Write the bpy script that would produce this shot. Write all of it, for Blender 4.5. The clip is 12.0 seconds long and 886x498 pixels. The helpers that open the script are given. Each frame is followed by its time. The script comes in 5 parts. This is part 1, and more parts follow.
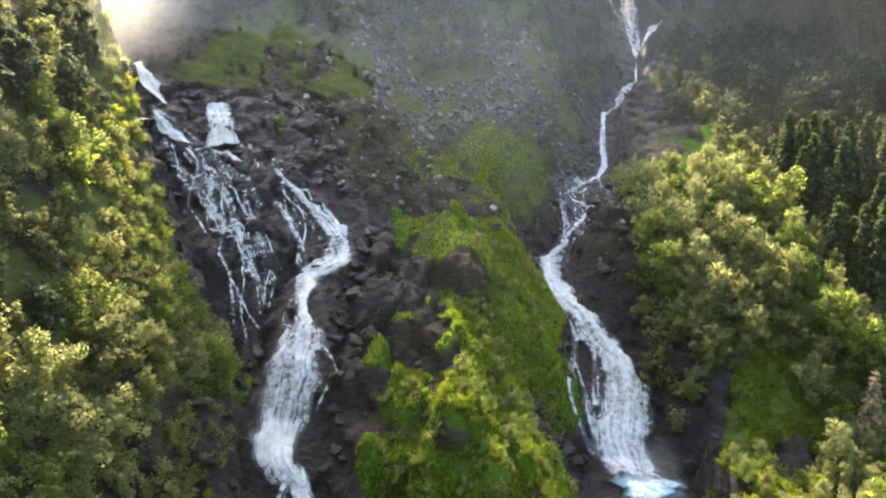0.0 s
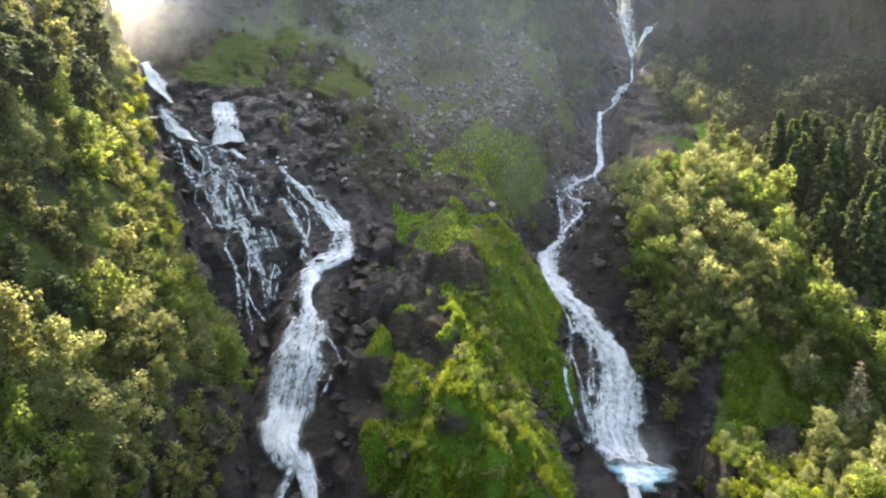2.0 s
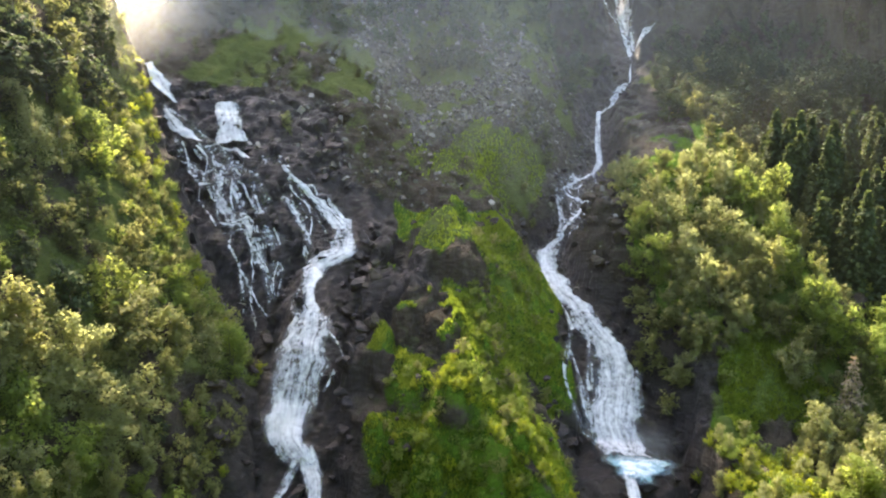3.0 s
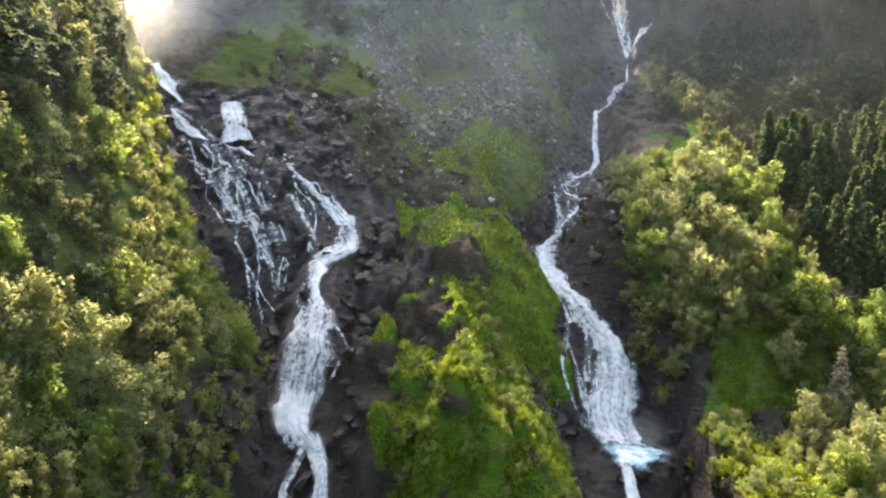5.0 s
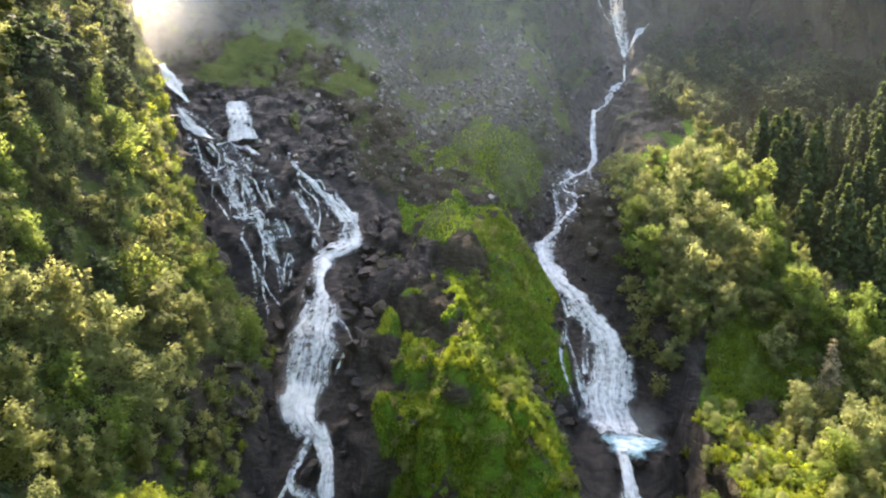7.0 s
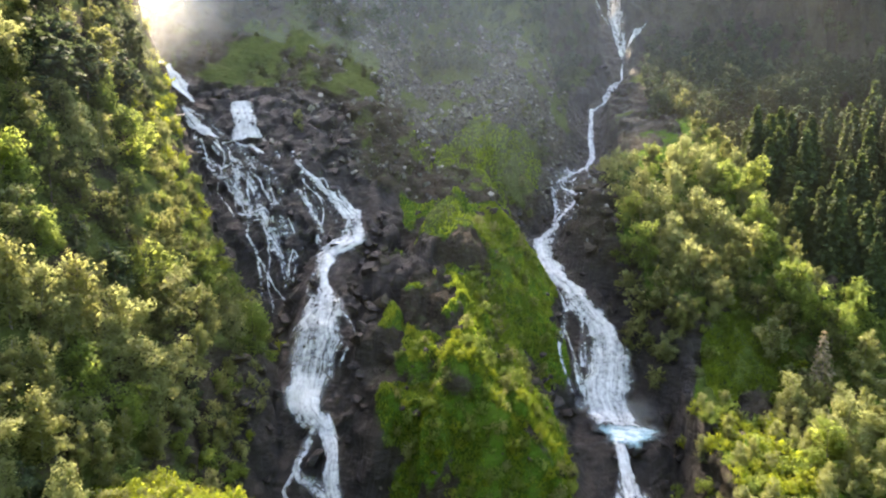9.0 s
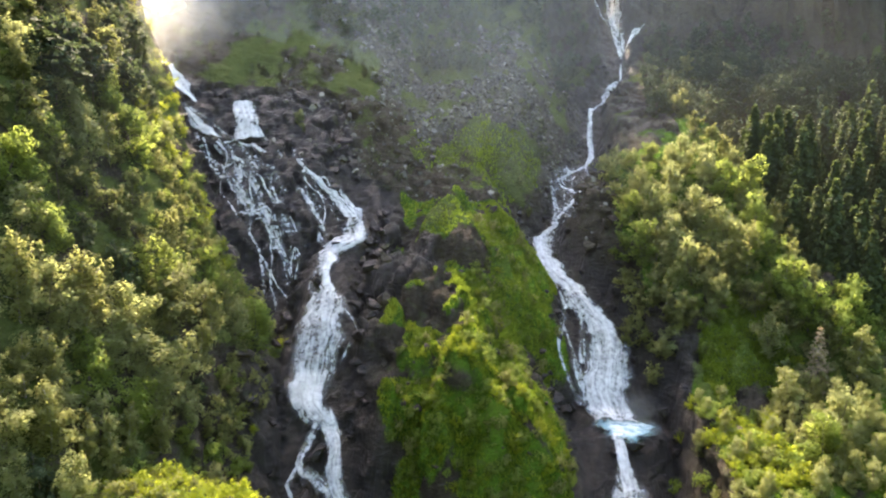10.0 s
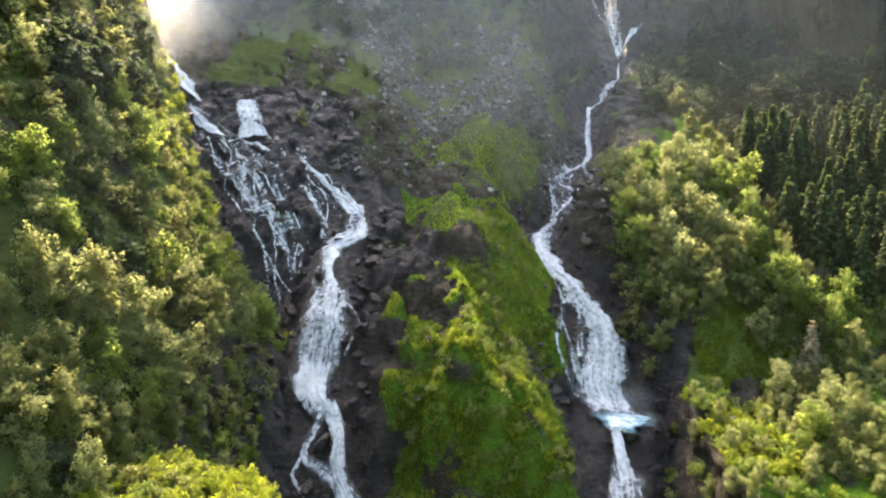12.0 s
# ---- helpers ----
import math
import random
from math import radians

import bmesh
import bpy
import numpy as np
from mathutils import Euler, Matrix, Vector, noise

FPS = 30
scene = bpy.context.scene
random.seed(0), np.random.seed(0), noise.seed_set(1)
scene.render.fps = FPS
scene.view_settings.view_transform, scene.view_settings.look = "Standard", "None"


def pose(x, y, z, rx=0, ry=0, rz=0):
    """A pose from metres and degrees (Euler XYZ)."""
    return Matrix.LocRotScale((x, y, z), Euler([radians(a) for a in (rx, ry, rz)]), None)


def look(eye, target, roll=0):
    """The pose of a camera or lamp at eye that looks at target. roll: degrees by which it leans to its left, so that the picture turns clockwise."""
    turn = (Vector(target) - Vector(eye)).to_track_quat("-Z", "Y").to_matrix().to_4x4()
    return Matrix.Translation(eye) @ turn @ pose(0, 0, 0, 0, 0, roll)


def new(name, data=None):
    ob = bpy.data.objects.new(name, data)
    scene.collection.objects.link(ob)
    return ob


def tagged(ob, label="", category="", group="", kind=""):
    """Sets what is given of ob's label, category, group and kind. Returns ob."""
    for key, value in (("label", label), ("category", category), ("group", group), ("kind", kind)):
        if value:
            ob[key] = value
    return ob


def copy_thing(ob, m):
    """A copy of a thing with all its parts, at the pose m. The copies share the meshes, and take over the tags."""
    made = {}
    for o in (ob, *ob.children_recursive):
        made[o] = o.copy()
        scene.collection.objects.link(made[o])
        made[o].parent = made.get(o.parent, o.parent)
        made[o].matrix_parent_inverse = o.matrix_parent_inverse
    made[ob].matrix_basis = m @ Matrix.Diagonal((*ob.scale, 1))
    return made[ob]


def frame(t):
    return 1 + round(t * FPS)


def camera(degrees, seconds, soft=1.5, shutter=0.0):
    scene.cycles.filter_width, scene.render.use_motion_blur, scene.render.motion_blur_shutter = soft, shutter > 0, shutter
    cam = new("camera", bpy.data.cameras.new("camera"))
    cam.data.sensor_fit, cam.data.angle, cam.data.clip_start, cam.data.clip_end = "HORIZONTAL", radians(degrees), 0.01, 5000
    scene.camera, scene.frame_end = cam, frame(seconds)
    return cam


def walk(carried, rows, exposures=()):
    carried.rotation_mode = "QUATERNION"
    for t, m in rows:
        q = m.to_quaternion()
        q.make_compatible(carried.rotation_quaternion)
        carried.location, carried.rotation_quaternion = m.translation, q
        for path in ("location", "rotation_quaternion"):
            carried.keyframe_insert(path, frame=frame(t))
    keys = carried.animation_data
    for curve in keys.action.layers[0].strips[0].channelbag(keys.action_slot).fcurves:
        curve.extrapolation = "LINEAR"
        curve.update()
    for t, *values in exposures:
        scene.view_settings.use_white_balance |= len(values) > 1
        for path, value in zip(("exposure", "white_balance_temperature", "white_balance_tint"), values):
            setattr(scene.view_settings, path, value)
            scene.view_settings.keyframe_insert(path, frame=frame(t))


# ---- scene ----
cam = camera(74.0, 12.0, 2.1)
EYE, TILT = 62.0, -6.0
ROWS = [
    (0.0, 0.0, 0.0, 0.0, -0.007, -0.036, -0.36),
    (0.5, -0.058, -0.844, -0.265, -0.043, -0.021, -0.36),
    (1.0, -0.101, -1.81, -0.562, -0.064, -0.007, -0.37),
    (1.5, -0.163, -2.817, -0.865, -0.085, -0.014, -0.36),
    (2.0, -0.293, -3.814, -1.198, -0.128, 0.007, -0.36),
    (2.5, -0.413, -4.799, -1.501, -0.156, 0.007, -0.33),
    (3.0, -0.562, -5.745, -1.795, -0.185, 0.007, -0.32),
    (5.0, -1.094, -9.355, -2.885, -0.299, 0.028, -0.21),
    (5.5, -1.243, -10.204, -3.15, -0.32, 0.028, -0.17),
    (6.0, -1.363, -11.037, -3.379, -0.334, 0.021, -0.15),
    (6.5, -1.494, -11.878, -3.635, -0.363, 0.021, -0.12),
    (7.0, -1.589, -12.695, -3.886, -0.37, 0.028, -0.1),
    (9.0, -2.018, -15.853, -4.851, -0.441, 0.021, 0.01),
    (9.5, -2.13, -16.611, -5.111, -0.455, 0.021, 0.04),
    (10.0, -2.211, -17.367, -5.367, -0.469, 0.014, 0.07),
    (10.5, -2.31, -18.116, -5.621, -0.498, 0.014, 0.09),
    (11.0, -2.381, -18.862, -5.864, -0.505, 0.007, 0.11),
    (11.5, -2.475, -19.588, -6.111, -0.526, 0.007, 0.12),
    (12.0, -2.565, -20.294, -6.356, -0.541, 0.0, 0.14),
]
walk(cam, [(t, pose(0, 0, EYE, TILT) @ pose(x, y, z, 90 + pitch, roll, yaw)) for t, x, y, z, yaw, pitch, roll in ROWS], [(0.0, 3.33, 7350, 18.5)])

# ---- daylight: a high sun behind the falls, to the left ----
SUN_AZIMUTH, SUN_HEIGHT = -12.0, 54.0
world = bpy.data.worlds.new("world")
scene.world = world
world.use_nodes = True
sky = world.node_tree.nodes.new("ShaderNodeTexSky")
sky.sky_type, sky.sun_disc = "NISHITA", False
sky.sun_elevation, sky.sun_rotation = radians(SUN_HEIGHT), radians(SUN_AZIMUTH % 360)
sky.air_density, sky.dust_density = 1.0, 2.5
world.node_tree.nodes["Background"].inputs["Strength"].default_value = 0.15
world.node_tree.links.new(sky.outputs[0], world.node_tree.nodes["Background"].inputs["Color"])
sun = new("sun", bpy.data.lights.new("sun", "SUN"))
sun.data.energy, sun.data.angle, sun.data.color = 3.4, radians(4.0), (1.0, 0.89, 0.70)
toward = Vector((math.sin(radians(SUN_AZIMUTH)) * math.cos(radians(SUN_HEIGHT)), math.cos(radians(SUN_AZIMUTH)) * math.cos(radians(SUN_HEIGHT)), math.sin(radians(SUN_HEIGHT))))
sun.matrix_world = look(toward * 500, (0, 0, 0))


# ---- materials ----
class Mat:
    """A node material with short calls for its nodes."""

    def __init__(self, name):
        self.mat = bpy.data.materials.new(name)
        self.mat.use_nodes = True
        self.tree = self.mat.node_tree
        self.tree.nodes.clear()
        self.out = self.tree.nodes.new("ShaderNodeOutputMaterial")

    def put(self, kind, **inputs):
        node = self.tree.nodes.new(kind)
        for key, value in inputs.items():
            self.feed(node, key.replace("_", " "), value)
        return node

    def feed(self, node, key, value):
        socket = node.inputs[int(key[1:])] if key[0] == "#" else node.inputs[key]
        if isinstance(value, bpy.types.NodeSocket):
            self.tree.links.new(value, socket)
        else:
            socket.default_value = value

    def noise(self, scale, detail=4.0, rough=0.6, vector=None):
        node = self.put("ShaderNodeTexNoise", Scale=scale, Detail=detail, Roughness=rough)
        if vector:
            self.feed(node, "Vector", vector)
        return node.outputs["Fac"]

    def place(self):
        return self.put("ShaderNodeNewGeometry").outputs["Position"]

    def attribute(self, name):
        node = self.put("ShaderNodeAttribute")
        node.attribute_name = name
        return node.outputs["Fac"]

    def ramp(self, fac, *stops):
        node = self.put("ShaderNodeValToRGB", Fac=fac)
        ramp = node.color_ramp
        while len(ramp.elements) < len(stops):
            ramp.elements.new(0.5)
        for element, (at, colour) in zip(ramp.elements, stops):
            element.position = at
            element.color = (*colour, 1) if len(colour) == 3 else colour
        return node.outputs["Color"]

    def band(self, fac, low, high):
        node = self.put("ShaderNodeMapRange", Value=fac, From_Min=low, From_Max=high)
        node.interpolation_type = "SMOOTHSTEP"
        return node.outputs["Result"]

    def math(self, operation, a, b=0.0):
        node = self.tree.nodes.new("ShaderNodeMath")
        node.operation = operation
        self.feed(node, "#0", a)
        self.feed(node, "#1", b)
        return node.outputs[0]

    def mix(self, fac, a, b, blend="MIX"):
        node = self.tree.nodes.new("ShaderNodeMix")
        node.data_type, node.blend_type = "RGBA", blend
        self.feed(node, "#0", fac)
        self.feed(node, "#6", a if isinstance(a, bpy.types.NodeSocket) else (*a, 1))
        self.feed(node, "#7", b if isinstance(b, bpy.types.NodeSocket) else (*b, 1))
        return node.outputs[2]

    def bump(self, height, strength, distance):
        return self.put("ShaderNodeBump", Strength=strength, Distance=distance, Height=height).outputs["Normal"]

    def shade(self, colour, roughness=0.8, normal=None, specular=0.5):
        node = self.put("ShaderNodeBsdfPrincipled", Roughness=roughness)
        self.feed(node, "Base Color", colour if isinstance(colour, bpy.types.NodeSocket) else (*colour, 1))
        self.feed(node, "Specular IOR Level", specular)
        if normal:
            self.feed(node, "Normal", normal)
        return node.outputs[0]

    def blend(self, fac, a, b):
        node = self.tree.nodes.new("ShaderNodeMixShader")
        self.feed(node, "#0", fac)
        self.feed(node, "#1", a)
        self.feed(node, "#2", b)
        return node.outputs[0]

    def done(self, shader):
        self.tree.links.new(shader, self.out.inputs["Surface"])
        return self.mat


def rock_look(m, where, wet_shade):
    """Colour, roughness and relief of the dark gneiss; its wet tone also holds shade."""
    big, small = m.noise(0.09, 5, 0.6, where), m.noise(1.3, 6, 0.7, where)
    colour = m.ramp(big, (0.3, (0.022, 0.017, 0.011)), (0.5, (0.047, 0.041, 0.029)), (0.68, (0.039, 0.031, 0.021)))
    colour = m.mix(m.math("MULTIPLY", m.band(small, 0.52, 0.78), 0.7), colour, (0.12, 0.108, 0.082))
    colour = m.mix(m.band(m.noise(0.45, 4, 0.6, where), 0.56, 0.7), colour, (0.055, 0.06, 0.03))
    stretched = m.put("ShaderNodeMapping", Vector=where, Scale=(1.2, 1.2, 0.16)).outputs[0]
    colour = m.mix(m.math("MULTIPLY", m.band(m.noise(0.8, 5, 0.6, stretched), 0.5, 0.75), 0.6), colour, (0.026, 0.02, 0.018))
    colour = m.mix(m.math("MULTIPLY", m.band(m.noise(1.7, 5, 0.65, stretched), 0.55, 0.72), 0.5), colour, (0.095, 0.074, 0.05))
    # wet tone, blacker than wet gneiss to stand in for the gorge's shade
    colour = m.mix(wet_shade, colour, m.mix(0.84, colour, (0.009, 0.0075, 0.0065)))
    rough = m.math("SUBTRACT", 0.85, m.math("MULTIPLY", wet_shade, 0.4))
    bent = m.put("ShaderNodeVectorMath", Vector=where)
    bent.operation = "ADD"
    m.feed(bent, "#1", m.put("ShaderNodeTexNoise", Vector=where, Scale=0.5, Detail=3.0).outputs["Color"])
    ledge = m.put("ShaderNodeMapping", Vector=bent.outputs[0], Scale=(0.5, 0.5, 1.4), Rotation=(0.35, 0.2, 0)).outputs[0]
    joints = m.put("ShaderNodeTexVoronoi", Vector=ledge, Scale=0.9)
    height = m.math("ADD", small, m.math("MULTIPLY", joints.outputs["Distance"], 0.7))
    return colour, rough, height


def ground_material():
    m = Mat("mountain_ground")
    where = m.place()
    wet_shade, cover, scree = m.attribute("wet_shade"), m.attribute("cover"), m.attribute("scree")
    colour, rough, height = rock_look(m, where, wet_shade)
    rubble = m.put("ShaderNodeTexVoronoi", Vector=where, Scale=0.75)
    stone = m.ramp(m.put("ShaderNodeSeparateColor", Color=rubble.outputs["Color"]).outputs[0], (0.0, (0.040, 0.037, 0.028)), (0.6, (0.088, 0.082, 0.063)), (1.0, (0.15, 0.14, 0.112)))
    colour = m.mix(m.math("MULTIPLY", scree, 0.8), colour, stone)
    patch, fine = m.noise(0.16, 5, 0.65, where), m.noise(2.2, 5, 0.7, where)
    green = m.ramp(patch, (0.3, (0.04, 0.085, 0.011)), (0.5, (0.062, 0.13, 0.013)), (0.7, (0.098, 0.14, 0.02)))
    green = m.mix(m.band(fine, 0.4, 0.75), green, (0.04, 0.06, 0.012))
    green = m.mix(m.math("MULTIPLY", m.band(m.noise(0.5, 3, 0.6, where), 0.58, 0.78), 0.7), green, (0.11, 0.095, 0.04))
    green = m.mix(m.math("MULTIPLY", m.attribute("heath"), 0.75), green, m.mix(patch, (0.05, 0.055, 0.024), (0.095, 0.10, 0.04)))
    edge = m.math("ADD", cover, m.math("MULTIPLY", m.math("SUBTRACT", fine, 0.5), 0.7))
    grassy = m.band(edge, 0.42, 0.6)
    colour = m.mix(grassy, colour, green)
    rough = m.math("MAXIMUM", rough, m.math("MULTIPLY", grassy, 0.9))
    lumps = m.math("ADD", height, m.math("MULTIPLY", m.noise(5.0, 4, 0.7, where), 0.7))
    gloss = m.math("MULTIPLY", m.math("SUBTRACT", 1.0, grassy), m.math("ADD", 0.10, m.math("MULTIPLY", wet_shade, 0.25)))
    return m.done(m.shade(colour, rough, m.bump(lumps, 1.0, 0.7), gloss))


def boulder_material(name, wetness):
    m = Mat(name)
    where = m.place()
    colour, rough, height = rock_look(m, where, m.math("ADD", wetness, 0.0))
    pick = m.put("ShaderNodeObjectInfo").outputs["Random"]
    colour = m.mix(m.math("MULTIPLY", pick, 0.4 - 0.38 * wetness), colour, (0.048, 0.039, 0.027))
    # wet blocks darkened once more, the gorge's shade put into their colour
    colour = m.mix(0.55 * wetness, colour, (0.007, 0.006, 0.0055))
    return m.done(m.shade(colour, rough, m.bump(height, 1.0, 0.4), 0.12 + 0.15 * wetness))


def leaf_material(name, dark, light, glow, share=0.62):
    """Leaves that let the light through; the tint changes from spray to spray and from tree to tree."""
    m = Mat(name)
    tint = m.put("ShaderNodeNewGeometry").outputs["Random Per Island"]
    pick = m.put("ShaderNodeObjectInfo").outputs["Random"]
    patch = m.noise(0.7, 2, 0.5, m.place())
    fac = m.math("ADD", m.math("MULTIPLY", tint, 0.4), m.math("MULTIPLY", patch, 0.6))
    colour = m.ramp(fac, (0.25, dark), (0.75, light))
    colour = m.mix(m.math("MULTIPLY", m.band(pick, 0.5, 1.0), 0.4), colour, (0.13, 0.13, 0.045))
    colour = m.mix(m.math("MULTIPLY", m.band(pick, 0.5, 0.0), 0.2), colour, (0.06, 0.10, 0.022))
    trans = m.mix(0.7, colour, glow)
    through_leaf = m.put("ShaderNodeBsdfTranslucent", Color=trans).outputs[0]
    return m.done(m.blend(share, m.shade(colour, 0.75, None, 0.12), through_leaf))


def bark_material(name, dark, light):
    m = Mat(name)
    where = m.place()
    flat = m.put("ShaderNodeMapping", Vector=where, Scale=(3, 3, 9)).outputs[0]
    colour = m.ramp(m.noise(1.0, 4, 0.7, flat), (0.38, dark), (0.6, light))
    return m.done(m.shade(colour, 0.85, m.bump(m.noise(9, 4, 0.6, where), 0.6, 0.03)))


def water_material(name, strand, cut, veil, fray=4.0, loss=0.26):
    """Falling white water: long fibres along the flow, thin enough in places to show the rock."""
    m = Mat(name)
    uv = m.put("ShaderNodeUVMap").outputs[0]
    bent = m.put("ShaderNodeVectorMath", Vector=uv)
    bent.operation = "ADD"
    sway = m.put("ShaderNodeTexNoise", Vector=m.place(), Scale=0.35, Detail=3.0)
    m.feed(bent, "#1", m.mix(1.0, sway.outputs["Color"], (0.035, 1.2, 0.0), "MULTIPLY"))

    def along(across, length):
        return m.put("ShaderNodeMapping", Vector=bent.outputs[0], Scale=(across, length, 1)).outputs[0]

    streak, fibre = m.noise(1.0, 4, 0.6, along(strand * 0.8, 0.10)), m.noise(1.0, 4, 0.6, along(strand * 1.8, 0.13))
    gaps, froth = m.noise(1.0, 3, 0.5, along(strand * 0.3, 0.07)), m.noise(0.9, 5, 0.62, m.place())
    side = m.math("ABSOLUTE", m.attribute("edge"))
    body = m.math("ADD", m.math("MULTIPLY", streak, 0.32), m.math("MULTIPLY", gaps, 0.34))
    body = m.math("ADD", body, m.math("MULTIPLY", froth, 0.40))
    body = m.math("ADD", body, m.math("MULTIPLY", fibre, 0.18))
    body = m.math("SUBTRACT", body, m.math("MULTIPLY", m.math("POWER", side, fray), loss))
    body = m.math("ADD", body, m.attribute("thick"))
    alpha = m.band(body, cut, cut + veil)
    light = m.math("ADD", m.math("MULTIPLY", fibre, 0.5), m.math("MULTIPLY", body, 0.5))
    colour = m.ramp(light, (0.42, (0.34, 0.40, 0.405)), (0.56, (0.49, 0.53, 0.525)), (0.70, (0.64, 0.67, 0.655)))
    white = m.blend(0.3, m.shade(colour, 0.6, m.bump(light, 0.2, 0.4), 0.2), m.put("ShaderNodeBsdfTranslucent", Color=(0.66, 0.72, 0.71, 1)).outputs[0])
    return m.done(m.blend(alpha, m.put("ShaderNodeBsdfTransparent").outputs[0], white))


def pool_material():
    m = Mat("pool_water")
    where = m.place()
    foam = m.band(m.math("SUBTRACT", m.noise(0.5, 6, 0.7, where), m.math("MULTIPLY", m.attribute("edge"), 0.22)), 0.28, 0.56)
    colour = m.mix(foam, (0.12, 0.23, 0.25), (0.42, 0.51, 0.52))
    body = m.math("SUBTRACT", m.math("ADD", 0.62, m.math("MULTIPLY", m.noise(0.6, 5, 0.7, where), 0.75)), m.attribute("edge"))
    wave = m.shade(colour, 0.35, m.bump(m.noise(1.6, 5, 0.7, where), 0.5, 0.3), 0.1)
    return m.done(m.blend(m.band(body, 0.02, 0.5), m.put("ShaderNodeBsdfTransparent").outputs[0], wave))


def mist_material(name, density, size, even=0.0):
    """Thin sunlit spray: mostly clear, with soft uneven patches."""
    m = Mat(name)
    where = m.place()
    thick = m.math("ADD", even, m.math("MULTIPLY", m.band(m.noise(size, 3, 0.5, where), 0.3, 0.75), 1 - even))
    alpha = m.math("MULTIPLY", m.math("MULTIPLY", thick, m.attribute("thickness")), density)
    drops = m.blend(0.6, m.put("ShaderNodeBsdfDiffuse", Color=(0.80, 0.79, 0.73, 1)).outputs[0], m.put("ShaderNodeBsdfTranslucent", Color=(0.9, 0.89, 0.82, 1)).outputs[0])
    return m.done(m.blend(alpha, m.put("ShaderNodeBsdfTransparent").outputs[0], drops))


def scree_material():
    m = Mat("scree_stone")
    pick = m.put("ShaderNodeNewGeometry").outputs["Random Per Island"]
    where = m.place()
    colour = m.ramp(pick, (0.0, (0.028, 0.025, 0.020)), (0.6, (0.06, 0.056, 0.046)), (1.0, (0.17, 0.165, 0.14)))
    colour = m.mix(m.band(m.noise(1.6, 4, 0.6, where), 0.5, 0.7), colour, (0.07, 0.068, 0.04))
    return m.done(m.shade(colour, 0.85, m.bump(m.noise(4, 4, 0.6, where), 0.6, 0.1)))


GROUND = ground_material()
SCREE_STONE = scree_material()
DRY_STONE, WET_SHADED_STONE = boulder_material("dry_gneiss", 0.1), boulder_material("wet_shaded_gneiss", 1.0)
BIRCH_LEAF = leaf_material("birch_leaves", (0.085, 0.10, 0.036), (0.19, 0.205, 0.078), (0.41, 0.43, 0.145))
PALE_LEAF = leaf_material("pale_willow_leaves", (0.105, 0.12, 0.05), (0.20, 0.22, 0.098), (0.40, 0.44, 0.165))
FRESH_LEAF = leaf_material("fresh_green_leaves", (0.06, 0.098, 0.022), (0.148, 0.205, 0.045), (0.36, 0.44, 0.09))
# birch leaves again, with full shade and half shade put into the colour
SHADED_LEAF = leaf_material("shaded_birch_leaves", (0.022, 0.034, 0.018), (0.048, 0.066, 0.032), (0.09, 0.125, 0.05), 0.35)
HALF_SHADED_LEAF = leaf_material("half_shaded_birch_leaves", (0.06, 0.07, 0.026), (0.115, 0.13, 0.045), (0.25, 0.27, 0.08), 0.5)
LIME_LEAF = leaf_material("yellow_green_leaves", (0.075, 0.115, 0.012), (0.19, 0.23, 0.02), (0.46, 0.52, 0.04))
SCRUB_LEAF = leaf_material("heath_scrub_leaves", (0.04, 0.048, 0.026), (0.085, 0.098, 0.05), (0.16, 0.17, 0.075), 0.35)
NEEDLE = leaf_material("spruce_needles", (0.016, 0.028, 0.013), (0.045, 0.064, 0.025), (0.10, 0.135, 0.04), 0.35)
DEAD_NEEDLE = leaf_material("dry_brown_needles", (0.16, 0.135, 0.08), (0.34, 0.29, 0.19), (0.40, 0.33, 0.2), 0.4)
GRASS_BLADE = leaf_material("grass_blades", (0.055, 0.095, 0.012), (0.125, 0.185, 0.022), (0.28, 0.38, 0.035))
BIRCH_BARK = bark_material("birch_bark", (0.06, 0.05, 0.045), (0.42, 0.40, 0.37))
DARK_BARK = bark_material("dark_bark", (0.05, 0.04, 0.032), (0.14, 0.115, 0.095))
WHITE_WATER = water_material("white_water", 10.0, 0.425, 0.33, 4.0, 0.36)
THIN_WATER = water_material("thin_water", 12.0, 0.51, 0.26, 2.5, 0.26)
POOL_WATER = pool_material()
SPRAY = mist_material("spray", 0.34, 0.12)
DRIFT = mist_material("drifting_spray", 0.42, 0.05, 0.6)
HAZE = mist_material("haze", 0.118, 0.03, 0.55)


# ---- builders ----
def mesh_of(name, points, faces, material, smooth=True):
    mesh = bpy.data.meshes.new(name)
    mesh.from_pydata([tuple(p) for p in points], [], faces)
    if material:
        mesh.materials.append(material)
    mesh.polygons.foreach_set("use_smooth", [smooth] * len(mesh.polygons))
    return mesh


def leaves_of(name, corners, material):
    """A mesh of loose flat leaves; corners is n x 3 x 3 or n x 4 x 3."""
    n, k = corners.shape[:2]
    mesh = bpy.data.meshes.new(name)
    mesh.vertices.add(n * k)
    mesh.vertices.foreach_set("co", np.asarray(corners, np.float32).ravel())
    mesh.loops.add(n * k)
    mesh.loops.foreach_set("vertex_index", np.arange(n * k, dtype=np.int32))
    mesh.polygons.add(n)
    mesh.polygons.foreach_set("loop_start", np.arange(0, n * k, k, dtype=np.int32))
    mesh.materials.append(material)
    mesh.update(calc_edges=True)
    return mesh


def number(mesh, name, values):
    mesh.attributes.new(name, "FLOAT", "POINT").data.foreach_set("value", np.asarray(values, np.float32).ravel())


def spread(a, b, step):
    return list(np.arange(a, b + step * 0.5, step))


def unit(v):
    return v / np.maximum(np.linalg.norm(v, axis=-1, keepdims=True), 1e-6)


